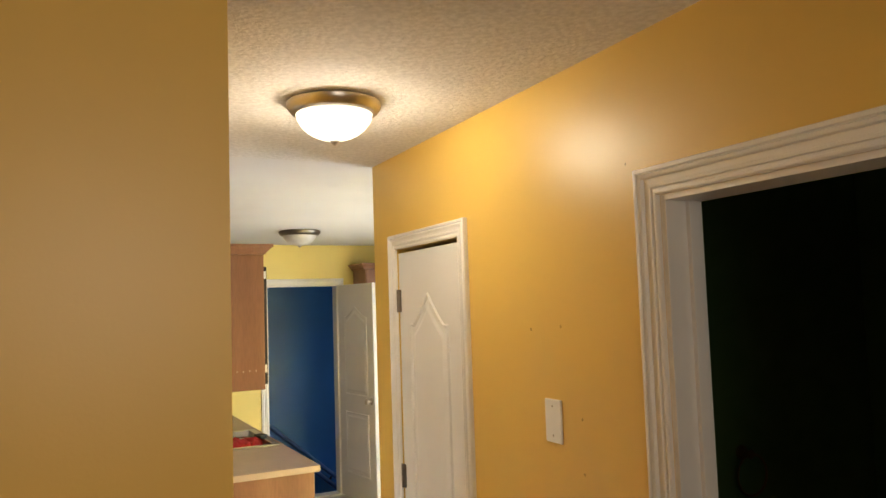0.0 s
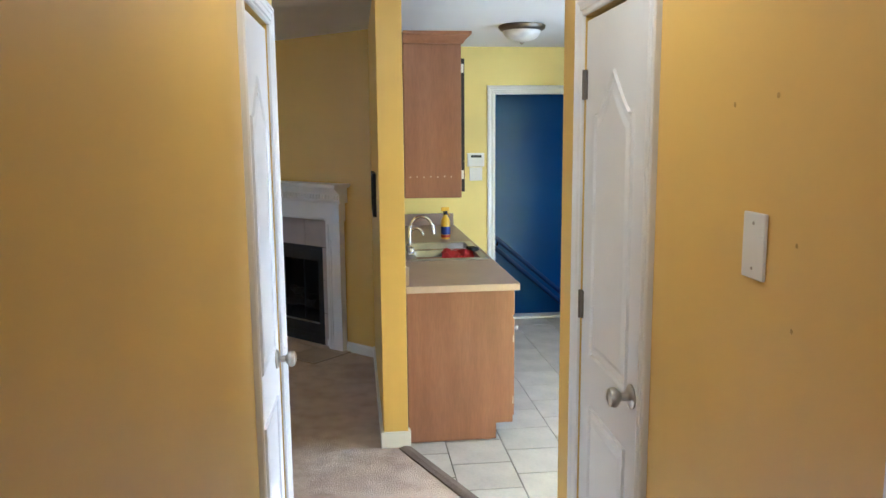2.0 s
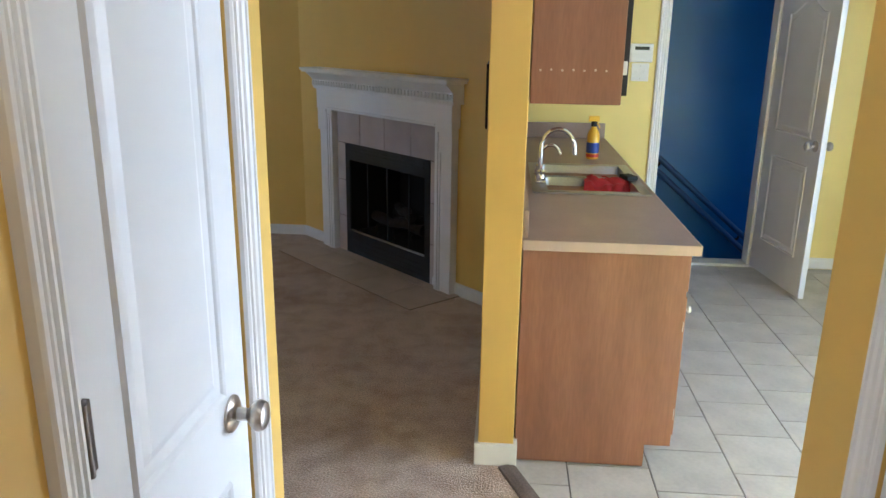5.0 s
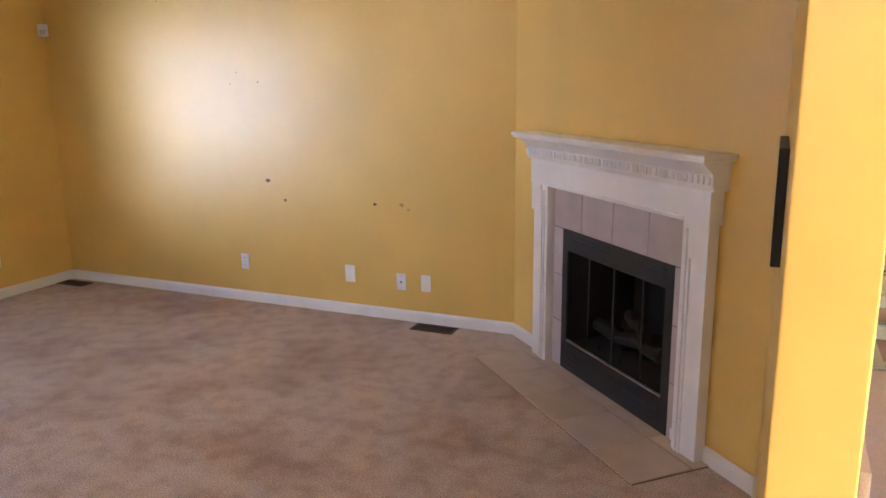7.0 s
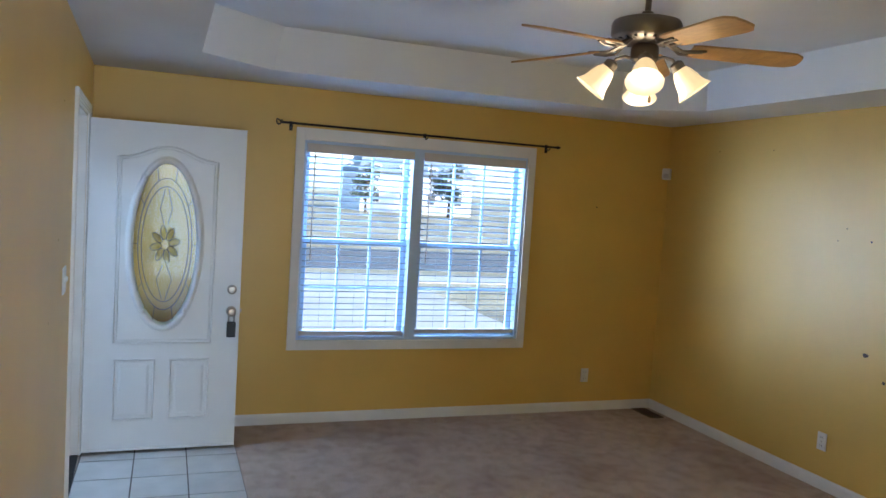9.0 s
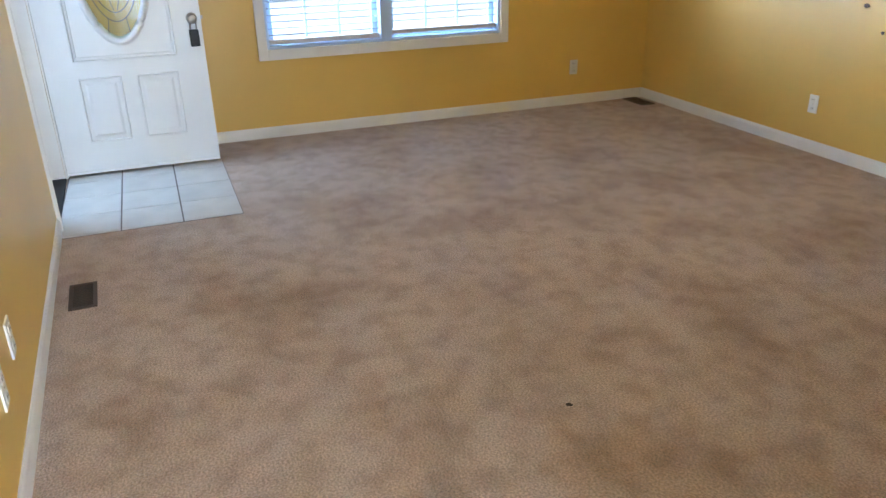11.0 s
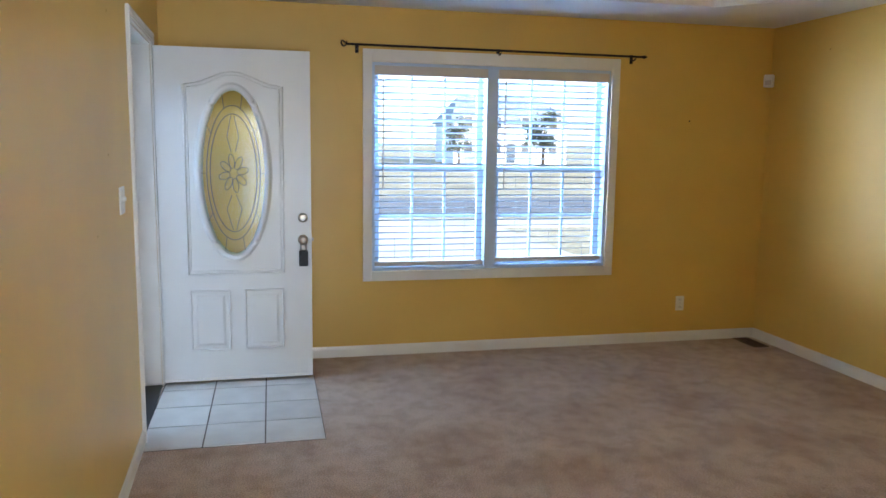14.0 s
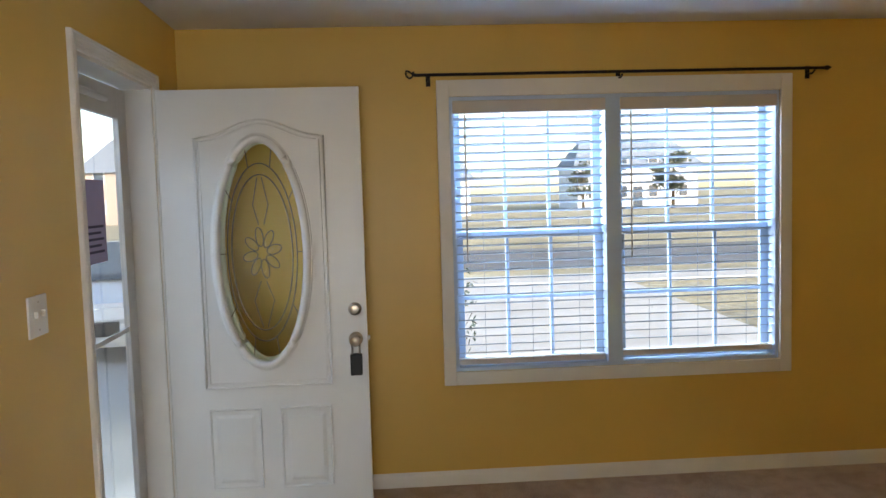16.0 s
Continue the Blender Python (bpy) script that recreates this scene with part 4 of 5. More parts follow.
box(0.552, 0.5725, 5.548, 5.57, 1.21, 1.46, 0.003, bm=bm)
box(0.552, 0.5725, 5.222, 5.548, 1.438, 1.46, 0.003, bm=bm)
box(0.552, 0.5725, 5.222, 5.548, 1.21, 1.232, 0.003, bm=bm)
part("ring", bm, IRON, tb)


def floor_vent(x, y, w, h, ang):
    t = thing("floor_vent", Matrix.Translation((x, y, 0)) @ Matrix.Rotation(radians(ang), 4, "Z"), "brown metal floor vent set in the carpet", "vent", "floor vents")
    bm = box(-w / 2, w / 2, -h / 2, -h / 2 + 0.016, -0.002, 0.006, 0.002)
    box(-w / 2, w / 2, h / 2 - 0.016, h / 2, -0.002, 0.006, 0.002, bm=bm)
    box(-w / 2, -w / 2 + 0.016, -h / 2 + 0.016, h / 2 - 0.016, -0.002, 0.006, 0.002, bm=bm)
    box(w / 2 - 0.016, w / 2, -h / 2 + 0.016, h / 2 - 0.016, -0.002, 0.006, 0.002, bm=bm)
    part("frame", bm, VENT, t)
    part("backing", box(-w / 2 + 0.01, w / 2 - 0.01, -h / 2 + 0.01, h / 2 - 0.01, -0.002, 0.001), SLOT, t)
    n = 14
    for i in range(n):
        u = -w / 2 + 0.02 + (w - 0.04) * i / (n - 1)
        part("slat", box(u - 0.002, u + 0.002, -h / 2 + 0.016, h / 2 - 0.016, 0.0, 0.005), VENT, t)
    return t


floor_vent(-4.70, 7.80, 0.28, 0.13, 0)
floor_vent(-1.44, 7.83, 0.30, 0.13, 0)
floor_vent(-2.625, 3.635, 0.25, 0.11, 2)


def flush_light(x, y, r, lit):
    t = thing("ceiling_light", Matrix.Translation((x, y, CEIL)), "flush ceiling light with " + ("a lit white glass dome" if lit else "an unlit alabaster dome"), "ceiling light")
    part("pan", lathe([(r * 0.95, 0.0), (r, -0.006), (r * 0.99, -0.020), (r * 0.93, -0.032), (r * 0.86, -0.040), (r * 0.80, -0.040), (r * 0.80, -0.01)], 48, cap=False), PEWTER if not lit else NICKEL, t, "brushed nickel rim", True)
    dome = part("glass_dome", lathe([(r * 0.81 * math.cos(q), -0.030 - 0.088 * math.sin(q)) for q in [k * math.pi / 2 / 12 for k in range(12)]] + [(0.004, -0.118)], 48, cap=False), DOME_ON if lit else DOME_OFF, t, "", True)
    dome.visible_shadow = not lit
    part("finial", lathe([(0.004, -0.111), (0.014, -0.117), (0.015, -0.122), (0.010, -0.127), (0.006, -0.130), (0.002, -0.133)], 16), NICKEL, t, "small nickel finial", True)
    return t


flush_light(0.675, 2.49, 0.142, True)
flush_light(1.64, 6.19, 0.165, False)

# ceiling fan
fan = thing("ceiling_fan", Matrix.Translation((-2.19, 5.79, 2.69)), "pewter ceiling fan with five oak blades and four lit bell shades", "ceiling fan")
part("canopy", lathe([(0.068, 0.0), (0.070, -0.008), (0.062, -0.018), (0.058, -0.05), (0.045, -0.075), (0.018, -0.082)], 32), PEWTER, fan, "", True)
part("downrod", lathe([(0.013, -0.08), (0.013, -0.135), (0.024, -0.14), (0.026, -0.155), (0.018, -0.165), (0.018, -0.17)], 20), PEWTER, fan, "", True)
part("motor", lathe([(0.03, -0.160), (0.10, -0.168), (0.138, -0.180), (0.146, -0.195), (0.146, -0.240), (0.138, -0.252), (0.10, -0.268), (0.05, -0.278)], 48), PEWTER, fan, "brushed pewter motor housing", True)
for i in range(20):
    a = 2 * math.pi * i / 20
    part("motor_vent", box(0.085, 0.132, -0.004, 0.004, -0.264, -0.258, m=Matrix.Rotation(a, 4, "Z") @ Matrix.Rotation(radians(0), 4, "Y")), SLOT, fan)
part("switch_housing", lathe([(0.05, -0.275), (0.055, -0.282), (0.058, -0.30), (0.058, -0.335), (0.048, -0.352), (0.02, -0.362)], 32), PEWTER, fan, "", True)
for i in range(5):
    m = Matrix.Rotation(radians(FAN_TURN + 72 * i), 4, "Z")
    iron = bmesh.new()
    for s in (-1, 1):
        tube([m @ Vector(p) for p in ((0.10, s * 0.012, -0.268), (0.15, s * 0.030, -0.300), (0.20, s * 0.040, -0.300), (0.25, s * 0.025, -0.294))], 0.006, 7, bm=iron)
    tube([m @ Vector(p) for p in ((0.08, 0, -0.262), (0.16, 0, -0.298), (0.24, 0, -0.294))], 0.007, 7, bm=iron)
    part("blade_iron", iron, PEWTER, fan, "", True)
    bl = prism([(0.19, -0.052), (0.22, -0.058), (0.56, -0.070), (0.61, -0.066), (0.645, -0.040), (0.65, 0.0), (0.645, 0.040), (0.61, 0.066), (0.56, 0.070), (0.22, 0.058), (0.19, 0.052)], -0.004, 0.004)
    bmesh.ops.transform(bl, matrix=m @ Matrix.Translation((0, 0, -0.283)) @ Matrix.Rotation(radians(2.2), 4, "Y") @ Matrix.Rotation(radians(-12), 4, "X"), verts=bl.verts)
    part("blade", bl, OAK, fan, "golden oak fan blade")
for i in range(4):
    m = Matrix.Rotation(radians(LAMP_TURN + 90 * i), 4, "Z")
    part("lamp_arm", tube([m @ Vector(p) for p in ((0.045, 0, -0.335), (0.08, 0, -0.325), (0.115, 0, -0.335), (0.135, 0, -0.36))], 0.007, 8), PEWTER, fan, "", True)
    tm = m @ Matrix.Translation((0.130, 0, -0.355)) @ Matrix.Rotation(radians(-38), 4, "Y")
    part("lamp_socket", lathe([(0.018, 0.01), (0.030, 0.0), (0.030, -0.03), (0.026, -0.034)], 20, tm), PEWTER, fan, "", True)
    sh = part("shade", lathe([(0.030, -0.028), (0.040, -0.045), (0.050, -0.075), (0.056, -0.105), (0.068, -0.130), (0.076, -0.140)], 32, tm, cap=False), SHADE_ON, fan, "lit frosted amber bell shade", True)
    sh.visible_shadow = False
    part("bulb", lathe([(0.012, -0.035), (0.022, -0.06), (0.028, -0.085), (0.022, -0.105), (0.006, -0.115)], 16, tm), BULB, fan, "glowing bulb", True)
part("pull_chain", tube([(0.03, 0.02, -0.36), (0.03, 0.02, -0.50)], 0.0018, 5), BRASS, fan)
part("pull_fob", lathe([(0.003, -0.49), (0.007, -0.50), (0.007, -0.515), (0.003, -0.52)], 10, Matrix.Translation((0.03, 0.02, 0))), BRASS, fan, "", True)

# towel ring in the bathroom
tr = thing("towel_ring", Matrix.Translation((2.22, 2.42, 1.22)), "aged brass towel ring on the dark green wall", "towel ring")
part("post", lathe([(0.028, 0), (0.026, 0.008), (0.012, 0.012), (0.012, 0.04), (0.018, 0.045), (0.010, 0.055)], 20, Matrix.Rotation(radians(90), 4, "X")), BRASS, tr, "", True)
part("ring", tube([(0.075 * math.sin(q), -0.045, -0.075 + 0.075 * math.cos(q)) for q in [2 * math.pi * k / 28 for k in range(28)]], 0.005, 8, True), BRASS, tr, "", True)

# ---- kitchen ----
RUN = Matrix.Translation((0.707, 0, 0.010)) @ Matrix.Diagonal((0.945, 1, 1, 1)) @ Matrix.Translation((-0.707, 0, 0))
BASE = Matrix.Translation((0.707, 0, 0)) @ Matrix.Diagonal((0.945, 1, 1.012, 1)) @ Matrix.Translation((-0.707, 0, 0))
bc = thing("base_cabinet", BASE, "reddish maple kitchen base cabinet with a plain end panel", "cabinet")
prof = [(0.712, 0.0), (1.225, 0.0), (1.225, 0.09), (1.325, 0.09), (1.325, 0.835), (0.712, 0.835)]
bm = bmesh.new()
lo = [bm.verts.new((x, 4.79, z)) for x, z in prof]
hi = [bm.verts.new((x, 7.49, z)) for x, z in prof]
bm.faces.new(lo)
bm.faces.new(hi[::-1])
for i in range(len(prof)):
    j = (i + 1) % len(prof)
    bm.faces.new((lo[i], lo[j], hi[j], hi[i]))
part("body", bm, WOOD, bc)
part("toe_kick", box(1.222, 1.228, 4.80, 7.48, 0.0, 0.088), BLACK, bc, "dark recessed toe kick")
y = 4.83
for w in (0.42, 0.44, 0.44, 0.42, 0.42, 0.42):
    dr = part("drawer_front", box(1.327, 1.345, y + 0.008, y + w - 0.008, 0.68, 0.82, 0.004), WOOD, bc)
    part("pull", lathe([(0.006, 0), (0.006, 0.012), (0.014, 0.018), (0.012, 0.026)], 14, Matrix.Translation((1.345, y + w / 2, 0.75)) @ Matrix.Rotation(radians(90), 4, "Y")), PLASTIC, dr, "white ceramic knob", True)
    dd = part("door", box(1.327, 1.345, y + 0.008, y + w - 0.008, 0.11, 0.66, 0.004), WOOD, bc)
    part("pull", lathe([(0.006, 0), (0.006, 0.012), (0.014, 0.018), (0.012, 0.026)], 14, Matrix.Translation((1.345, y + 0.05, 0.60)) @ Matrix.Rotation(radians(90), 4, "Y")), PLASTIC, dd, "white ceramic knob", True)
    for z in (0.20, 0.55):
        part("hinge", box(1.326, 1.338, y - 0.001, y + 0.007, z - 0.02, z + 0.02, 0.001), PLASTIC, dd, "pale hinge")
    y += w

ct = thing("worktop", RUN, "taupe laminate kitchen worktop with a sink cut-out", "worktop")
SX0, SX1, SY0, SY1 = 0.80, 1.30, 5.60, 6.33
bm = box(0.707, SX0, 4.765, 7.495, 0.838, 0.872)
box(SX1, 1.352, 4.765, 7.495, 0.838, 0.872, bm=bm)
box(SX0, SX1, 4.765, SY0, 0.838, 0.872, bm=bm)
box(SX0, SX1, SY1, 7.495, 0.838, 0.872, bm=bm)
part("top", bm, LAMINATE, ct)
part("end_band", box(0.707, 1.352, 4.758, 4.7645, 0.836, 0.873, 0.002), LAMINATE_EDGE, ct, "pale worn edge band")
part("front_band", box(1.3525, 1.358, 4.758, 7.495, 0.836, 0.873, 0.002), LAMINATE_EDGE, ct, "pale worn edge band")
part("backsplash", box(0.707, 0.727, 4.78, 7.475, 0.873, 0.975, 0.003), LAMINATE, ct)
part("backsplash", box(0.707, 1.352, 7.475, 7.495, 0.873, 0.975, 0.003), LAMINATE, ct)

sk = thing("kitchen_sink", RUN, "stainless steel double bowl sink set in the worktop", "sink")
bm = bmesh.new()
for a, b, c, d_ in ((SX0 - 0.03, SX0 + 0.045, SY0 - 0.03, SY1 + 0.03), (SX1 - 0.02, SX1 + 0.03, SY0 - 0.03, SY1 + 0.03), (SX0 + 0.045, SX1 - 0.02, SY0 - 0.03, SY0 + 0.02), (SX0 + 0.045, SX1 - 0.02, SY1 - 0.02, SY1 + 0.03), (SX0 + 0.045, SX1 - 0.02, 5.955, 5.985)):
    box(a, b, c, d_, 0.872, 0.880, 0.002, bm=bm)
part("rim", bm, STEEL, sk, "", True)
for c, d_ in ((SY0 + 0.02, 5.955), (5.985, SY1 - 0.02)):
    x0, x1, z0 = SX0 + 0.045, SX1 - 0.02, 0.70
    bm = bmesh.new()
    top = [bm.verts.new(p) for p in ((x0, c, 0.874), (x1, c, 0.874), (x1, d_, 0.874), (x0, d_, 0.874))]
    low = [bm.verts.new(p) for p in ((x0 + 0.02, c + 0.02, z0), (x1 - 0.02, c + 0.02, z0), (x1 - 0.02, d_ - 0.02, z0), (x0 + 0.02, d_ - 0.02, z0))]
    for i in range(4):
        j = (i + 1) % 4
        bm.faces.new((top[i], top[j], low[j], low[i]))
    bm.faces.new(low)
    bmesh.ops.bevel(bm, geom=[e for e in bm.edges if len(e.link_faces) == 2], offset=0.02, segments=3, profile=0.5, affect="EDGES")
    bowl = part("bowl", bm, STEEL, sk, "", True)
    part("drain", lathe([(0.04, 0), (0.038, 0.003), (0.02, 0.001), (0.005, 0.001)], 20, Matrix.Translation(((x0 + x1) / 2, (c + d_) / 2, z0 + 0.001))), CHROME, bowl, "", True)

fa = thing("kitchen_faucet", RUN @ Matrix.Translation((0.815, 5.87, 0.880)), "chrome high-arc kitchen faucet with lever handles", "faucet")
part("base", box(-0.025, 0.025, -0.11, 0.11, 0.0, 0.012, 0.005), CHROME, fa, "", True)
arc = [(0, 0, 0.01), (0, 0, 0.15)] + [(0.085 - 0.085 * math.cos(q), 0, 0.15 + 0.095 * math.sin(q)) for q in [k * math.pi / 12 * 0.98 for k in range(1, 13)]] + [(0.172, 0, 0.125)]
part("spout", tube(arc, 0.011, 12), CHROME, fa, "", True)
arc2 = [(0, 0.09, 0.01), (0, 0.09, 0.09)] + [(0.055 - 0.055 * math.cos(q), 0.09, 0.09 + 0.065 * math.sin(q)) for q in [k * math.pi / 10 * 0.9 for k in range(1, 11)]]
part("filter_spout", tube(arc2, 0.008, 10), CHROME, fa, "", True)
for s in (-1, 1):
    part("handle", lathe([(0.022, 0.01), (0.024, 0.03), (0.017, 0.045), (0.020, 0.055), (0.010, 0.062)], 18, Matrix.Translation((0, s * 0.085, 0))), CHROME, fa, "", True)
    part("lever", tube([(0, s * 0.085, 0.05), (0.01, s * 0.12, 0.062)], 0.006, 8), CHROME, fa, "", True)

bo = thing("spray_bottle", RUN @ Matrix.Translation((1.165, 6.60, 0.872)), "yellow spray cleaner bottle with a blue label on the worktop", "bottle")
part("body", lathe([(0.034, 0.0), (0.038, 0.006), (0.038, 0.13), (0.032, 0.155), (0.017, 0.175), (0.015, 0.19)], 24), BOTTLE_YELLOW, bo, "", True)
part("label", lathe([(0.0385, 0.035), (0.0385, 0.095)], 24, cap=False), BOTTLE_BLUE, bo, "blue and orange label", True)
part("label_band", lathe([(0.0386, 0.012), (0.0386, 0.03)], 24, cap=False), BOTTLE_RED, bo, "", True)
part("collar", lathe([(0.018, 0.185), (0.018, 0.21), (0.014, 0.214)], 18), SLOT, bo, "black collar", True)
bm = box(-0.035, 0.03, -0.011, 0.011, 0.212, 0.245, 0.005)
tube([(0.01, 0, 0.213), (0.03, 0, 0.19), (0.034, 0, 0.175)], 0.004, 6, bm=bm)
part("trigger_head", bm, BOTTLE_YELLOW, bo, "", True)

cl = thing("red_cloth", RUN @ Matrix.Translation((1.17, 5.83, 0.80)), "crumpled red cloth draped over the sink divider", "cloth")
bm = bmesh.new()
bmesh.ops.create_grid(bm, x_segments=26, y_segments=26, size=0.5)
for v in bm.verts:
    x, yv = v.co.x * 0.26, v.co.y * 0.36
    h = 0.085 - 2.2 * (yv - 0.10) ** 2 - 1.5 * x * x + 0.03 * noise.noise((x * 17, yv * 17, 1.3)) + 0.014 * noise.noise((x * 42, yv * 42, 4.0))
    v.co = Vector((x + 0.02 * noise.noise((x * 14, yv * 14, 7)), yv + 0.02 * noise.noise((x * 14, yv * 14, 9)), max(h, -0.02)))
part("fabric", bm, RED, cl, "", True)
sp = thing("scrub_sponge", RUN @ Matrix.Translation((1.275, 5.92, 0.882)) @ Matrix.Rotation(radians(20), 4, "Z"), "dark scrub sponge lying on the sink rim", "sponge")
part("pad", box(-0.03, 0.03, -0.045, 0.045, 0.0, 0.022, 0.007), material("dark_green_scrub_pad", (0.03, 0.035, 0.03), 0.95, vary=0.3, scale=40, bump=0.8, bump_scale=200, bump_dist=0.003), sp, "", True)


def upper_cabinet(x0, x1, y0, y1, z0, z1, name, label, along_x=False, dots=False):
    t = thing(name, Matrix.Identity(4), label, "cabinet")
    part("body", box(x0, x1, y0, y1, z0, z1, 0.003), WOOD, t)
    p = [(0.0, 0.0), (0.012, 0.004), (0.016, 0.016), (0.032, 0.030), (0.040, 0.040), (0.048, 0.044), (0.048, 0.060)]
    bm = bmesh.new()
    rings = [[bm.verts.new(q) for q in ((x0 - (o if along_x else 0), y0 - o, z1 + h), (x1 + o, y0 - o, z1 + h), (x1 + o, y1, z1 + h), (x0 - (o if along_x else 0), y1, z1 + h))] for o, h in p]
    for a, b in zip(rings, rings[1:]):
        for i in range(4):
            bm.faces.new((a[i], a[(i + 1) % 4], b[(i + 1) % 4], b[i]))
    bm.faces.new(rings[-1])
    part("crown_moulding", bm, WOOD, t)
    if along_x:
        n = 2
        for i in range(n):
            a = x0 + (x1 - x0) * i / n
            b = x0 + (x1 - x0) * (i + 1) / n
            d_ = part("door", box(a + 0.006, b - 0.006, y0 - 0.019, y0 - 0.001, z0 + 0.01, z1 - 0.01, 0.004), WOOD, t)
    else:
        n = max(1, round((y1 - y0) / 0.42))
        for i in range(n):
            a = y0 + (y1 - y0) * i / n
            b = y0 + (y1 - y0) * (i + 1) / n
            # first door is black to paint in the shadow along its front edge
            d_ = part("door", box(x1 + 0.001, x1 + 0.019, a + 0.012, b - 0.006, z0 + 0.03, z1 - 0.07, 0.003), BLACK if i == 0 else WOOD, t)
            for z in (z0 + 0.12, z1 - 0.12):
                part("hinge", box(x1 + 0.0005, x1 + 0.013, a + 0.003, a + 0.011, z - 0.022, z + 0.022, 0.001), PLASTIC, d_, "pale metal hinge")
    if dots:
        for i in range(7):
            part("screw_cap", lathe([(0.004, 0), (0.003, 0.0015)], 8, Matrix.Translation((x0 + 0.03 + i * 0.036, y0, z0 + 0.11 + 0.002 * (i % 2))) @ Matrix.Rotation(radians(90), 4, "X")), LAMINATE_EDGE, t)
    return t


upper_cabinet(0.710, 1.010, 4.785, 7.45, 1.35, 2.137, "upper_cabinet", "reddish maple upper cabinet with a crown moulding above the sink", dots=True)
upper_cabinet(2.56, 3.45, 7.16, 7.49, 1.93, 2.17, "fridge_cabinet", "short dark maple cabinet beside the stair door", along_x=True)

hr = thing("handrail", Matrix.Identity(4), "dark blue painted handrail sloping down the stairwell wall", "handrail")
bm = bmesh.new()
for dz in (0.0, -0.11):
    tube([(1.60, 8.43, 0.86 + dz), (4.3, 8.43, -1.45 + dz)], 0.024, 10, bm=bm)
part("rail", bm, material("dark_blue_rail_paint", (0.018, 0.075, 0.26), 0.35, vary=0.1, scale=6), hr, "", True)
for x in (1.9, 2.6, 3.5):
    part("bracket", tube([(x, 8.43, 0.86 - (x - 1.6) * 0.8556 - 0.02), (x, 8.46, 0.80 - (x - 1.6) * 0.8556), (x, 8.5, 0.79 - (x - 1.6) * 0.8556)], 0.010, 8), IRON, hr)

# patio doorway frame in the kitchen
pd = thing("patio_door", m_keast, "white framed sliding patio door", "door", kind="structure")
for n_, b4 in (("frame", (2.07, 2.11, 0.0, 2.03)), ("frame", (3.76, 3.80, 0.0, 2.03)), ("frame", (2.11, 3.76, 1.99, 2.03)), ("frame", (2.11, 3.76, 0.0, 0.04))):
    part(n_, box(b4[0], b4[1], 0.02, 0.10, b4[2], b4[3], 0.003), TRIM, pd)
pg = part("pane", box(2.11, 3.76, 0.05, 0.056, 0.04, 1.99), GLASS, pd)
pg.visible_shadow = False

# ---- marks on the walls and floor ----
def blot(m, u, z, r, mat, name, label, seed=0, sx=1.0):
    t = bmesh.new()
    rr = random.Random(seed)
    rim = []
    for i in range(14):
        a = 2 * math.pi * i / 14
        k = r * (0.8 + 0.4 * rr.random())
        rim.append(t.verts.new((u + sx * k * math.cos(a), -0.0022, z + k * math.sin(a))))
    c = t.verts.new((u, -0.0035, z))
    for i in range(14):
        t.faces.new((rim[i], rim[(i + 1) % 14], c))
    o = part(name, t, mat)
    o.matrix_world = m
    return tagged(o, label, "wall mark", "wall marks")


for i, (x, z, r, s) in enumerate(((-2.78, 0.922, 0.013, 1.5), (-2.64, 0.785, 0.010, 1.2), (-1.912, 0.795, 0.010, 1.4), (-1.826, 2.333, 0.012, 1.5), (-2.815, 1.61, 0.007, 1.0))):
    blot(m_north, x + 4.86, z, r, HOLE, "patched_hole", "dark plugged screw hole in the yellow wall", i, s)
for i, (x, z, r) in enumerate(((-1.71, 0.80, 0.012), (-1.66, 0.77, 0.008), (-4.235, 2.203, 0.006), (-3.675, 2.194, 0.006), (-3.0, 1.68, 0.006), (-3.06, 1.60, 0.006))):
    blot(m_north, x + 4.86, z, r, SCUFF, "wall_scuff", "small chipped spot in the yellow paint", 20 + i, 1.3)
blot(m_west, 7.251 - 3.445, 1.712, 0.007, HOLE, "nail_hole", "small dark nail hole in the yellow wall", 40)
for i, (u, z, r) in enumerate(((1.27, 1.73, 0.005), (1.42, 1.74, 0.005), (1.50, 1.50, 0.004), (1.50, 1.36, 0.004), (1.52, 0.30, 0.010), (1.72, 2.13, 0.003))):
    blot(m_right, u, z, r, SCUFF, "wall_scuff", "small chipped spot in the yellow hall paint", 50 + i)
for i, (u, z, r) in enumerate(((1.38, 0.60, 0.008), (0.02, 1.72, 0.003), (1.15, 0.82, 0.005))):
    blot(m_left, u, z, r, HOLE, "nail_hole", "small dark nick in the yellow hall wall", 60 + i)
for i, (u, z, r) in enumerate(((2.9, 1.45, 0.006), (2.6, 1.16, 0.006), (3.0, 2.02, 0.007))):
    blot(m_south, u, z, r, SCUFF, "wall_scuff", "small chipped spot in the yellow paint", 70 + i)
st = blot(Matrix.Translation((-1.165, 5.117, 0.0025)) @ Matrix.Rotation(radians(-90), 4, "X"), 0, 0, 0.010, STAIN, "carpet_stain", "small dark round stain on the carpet", 80)

# ---- outdoors ----
gr = part("ground", prism([(-900, -900), (900, -900), (900, 900), (-900, 900)], -0.6, -0.45), LAWN)
tagged(gr, "dry tan winter lawn reaching to the horizon", "ground", kind="structure")
rd = part("road", box(-27, -20, -300, 300, -0.449, -0.435), ASPHALT)
tagged(rd, "grey asphalt street in front of the house", "road", kind="structure")
pv = part("pavement", box(-18.5, -17, -300, 300, -0.449, -0.42), CONCRETE)
tagged(pv, "pale concrete pavement along the street", "pavement", kind="structure")
dv = part("driveway", box(-20, -7.0, -6.5, 2.2, -0.449, -0.43), CONCRETE)
tagged(dv, "pale concrete driveway", "driveway", kind="structure")
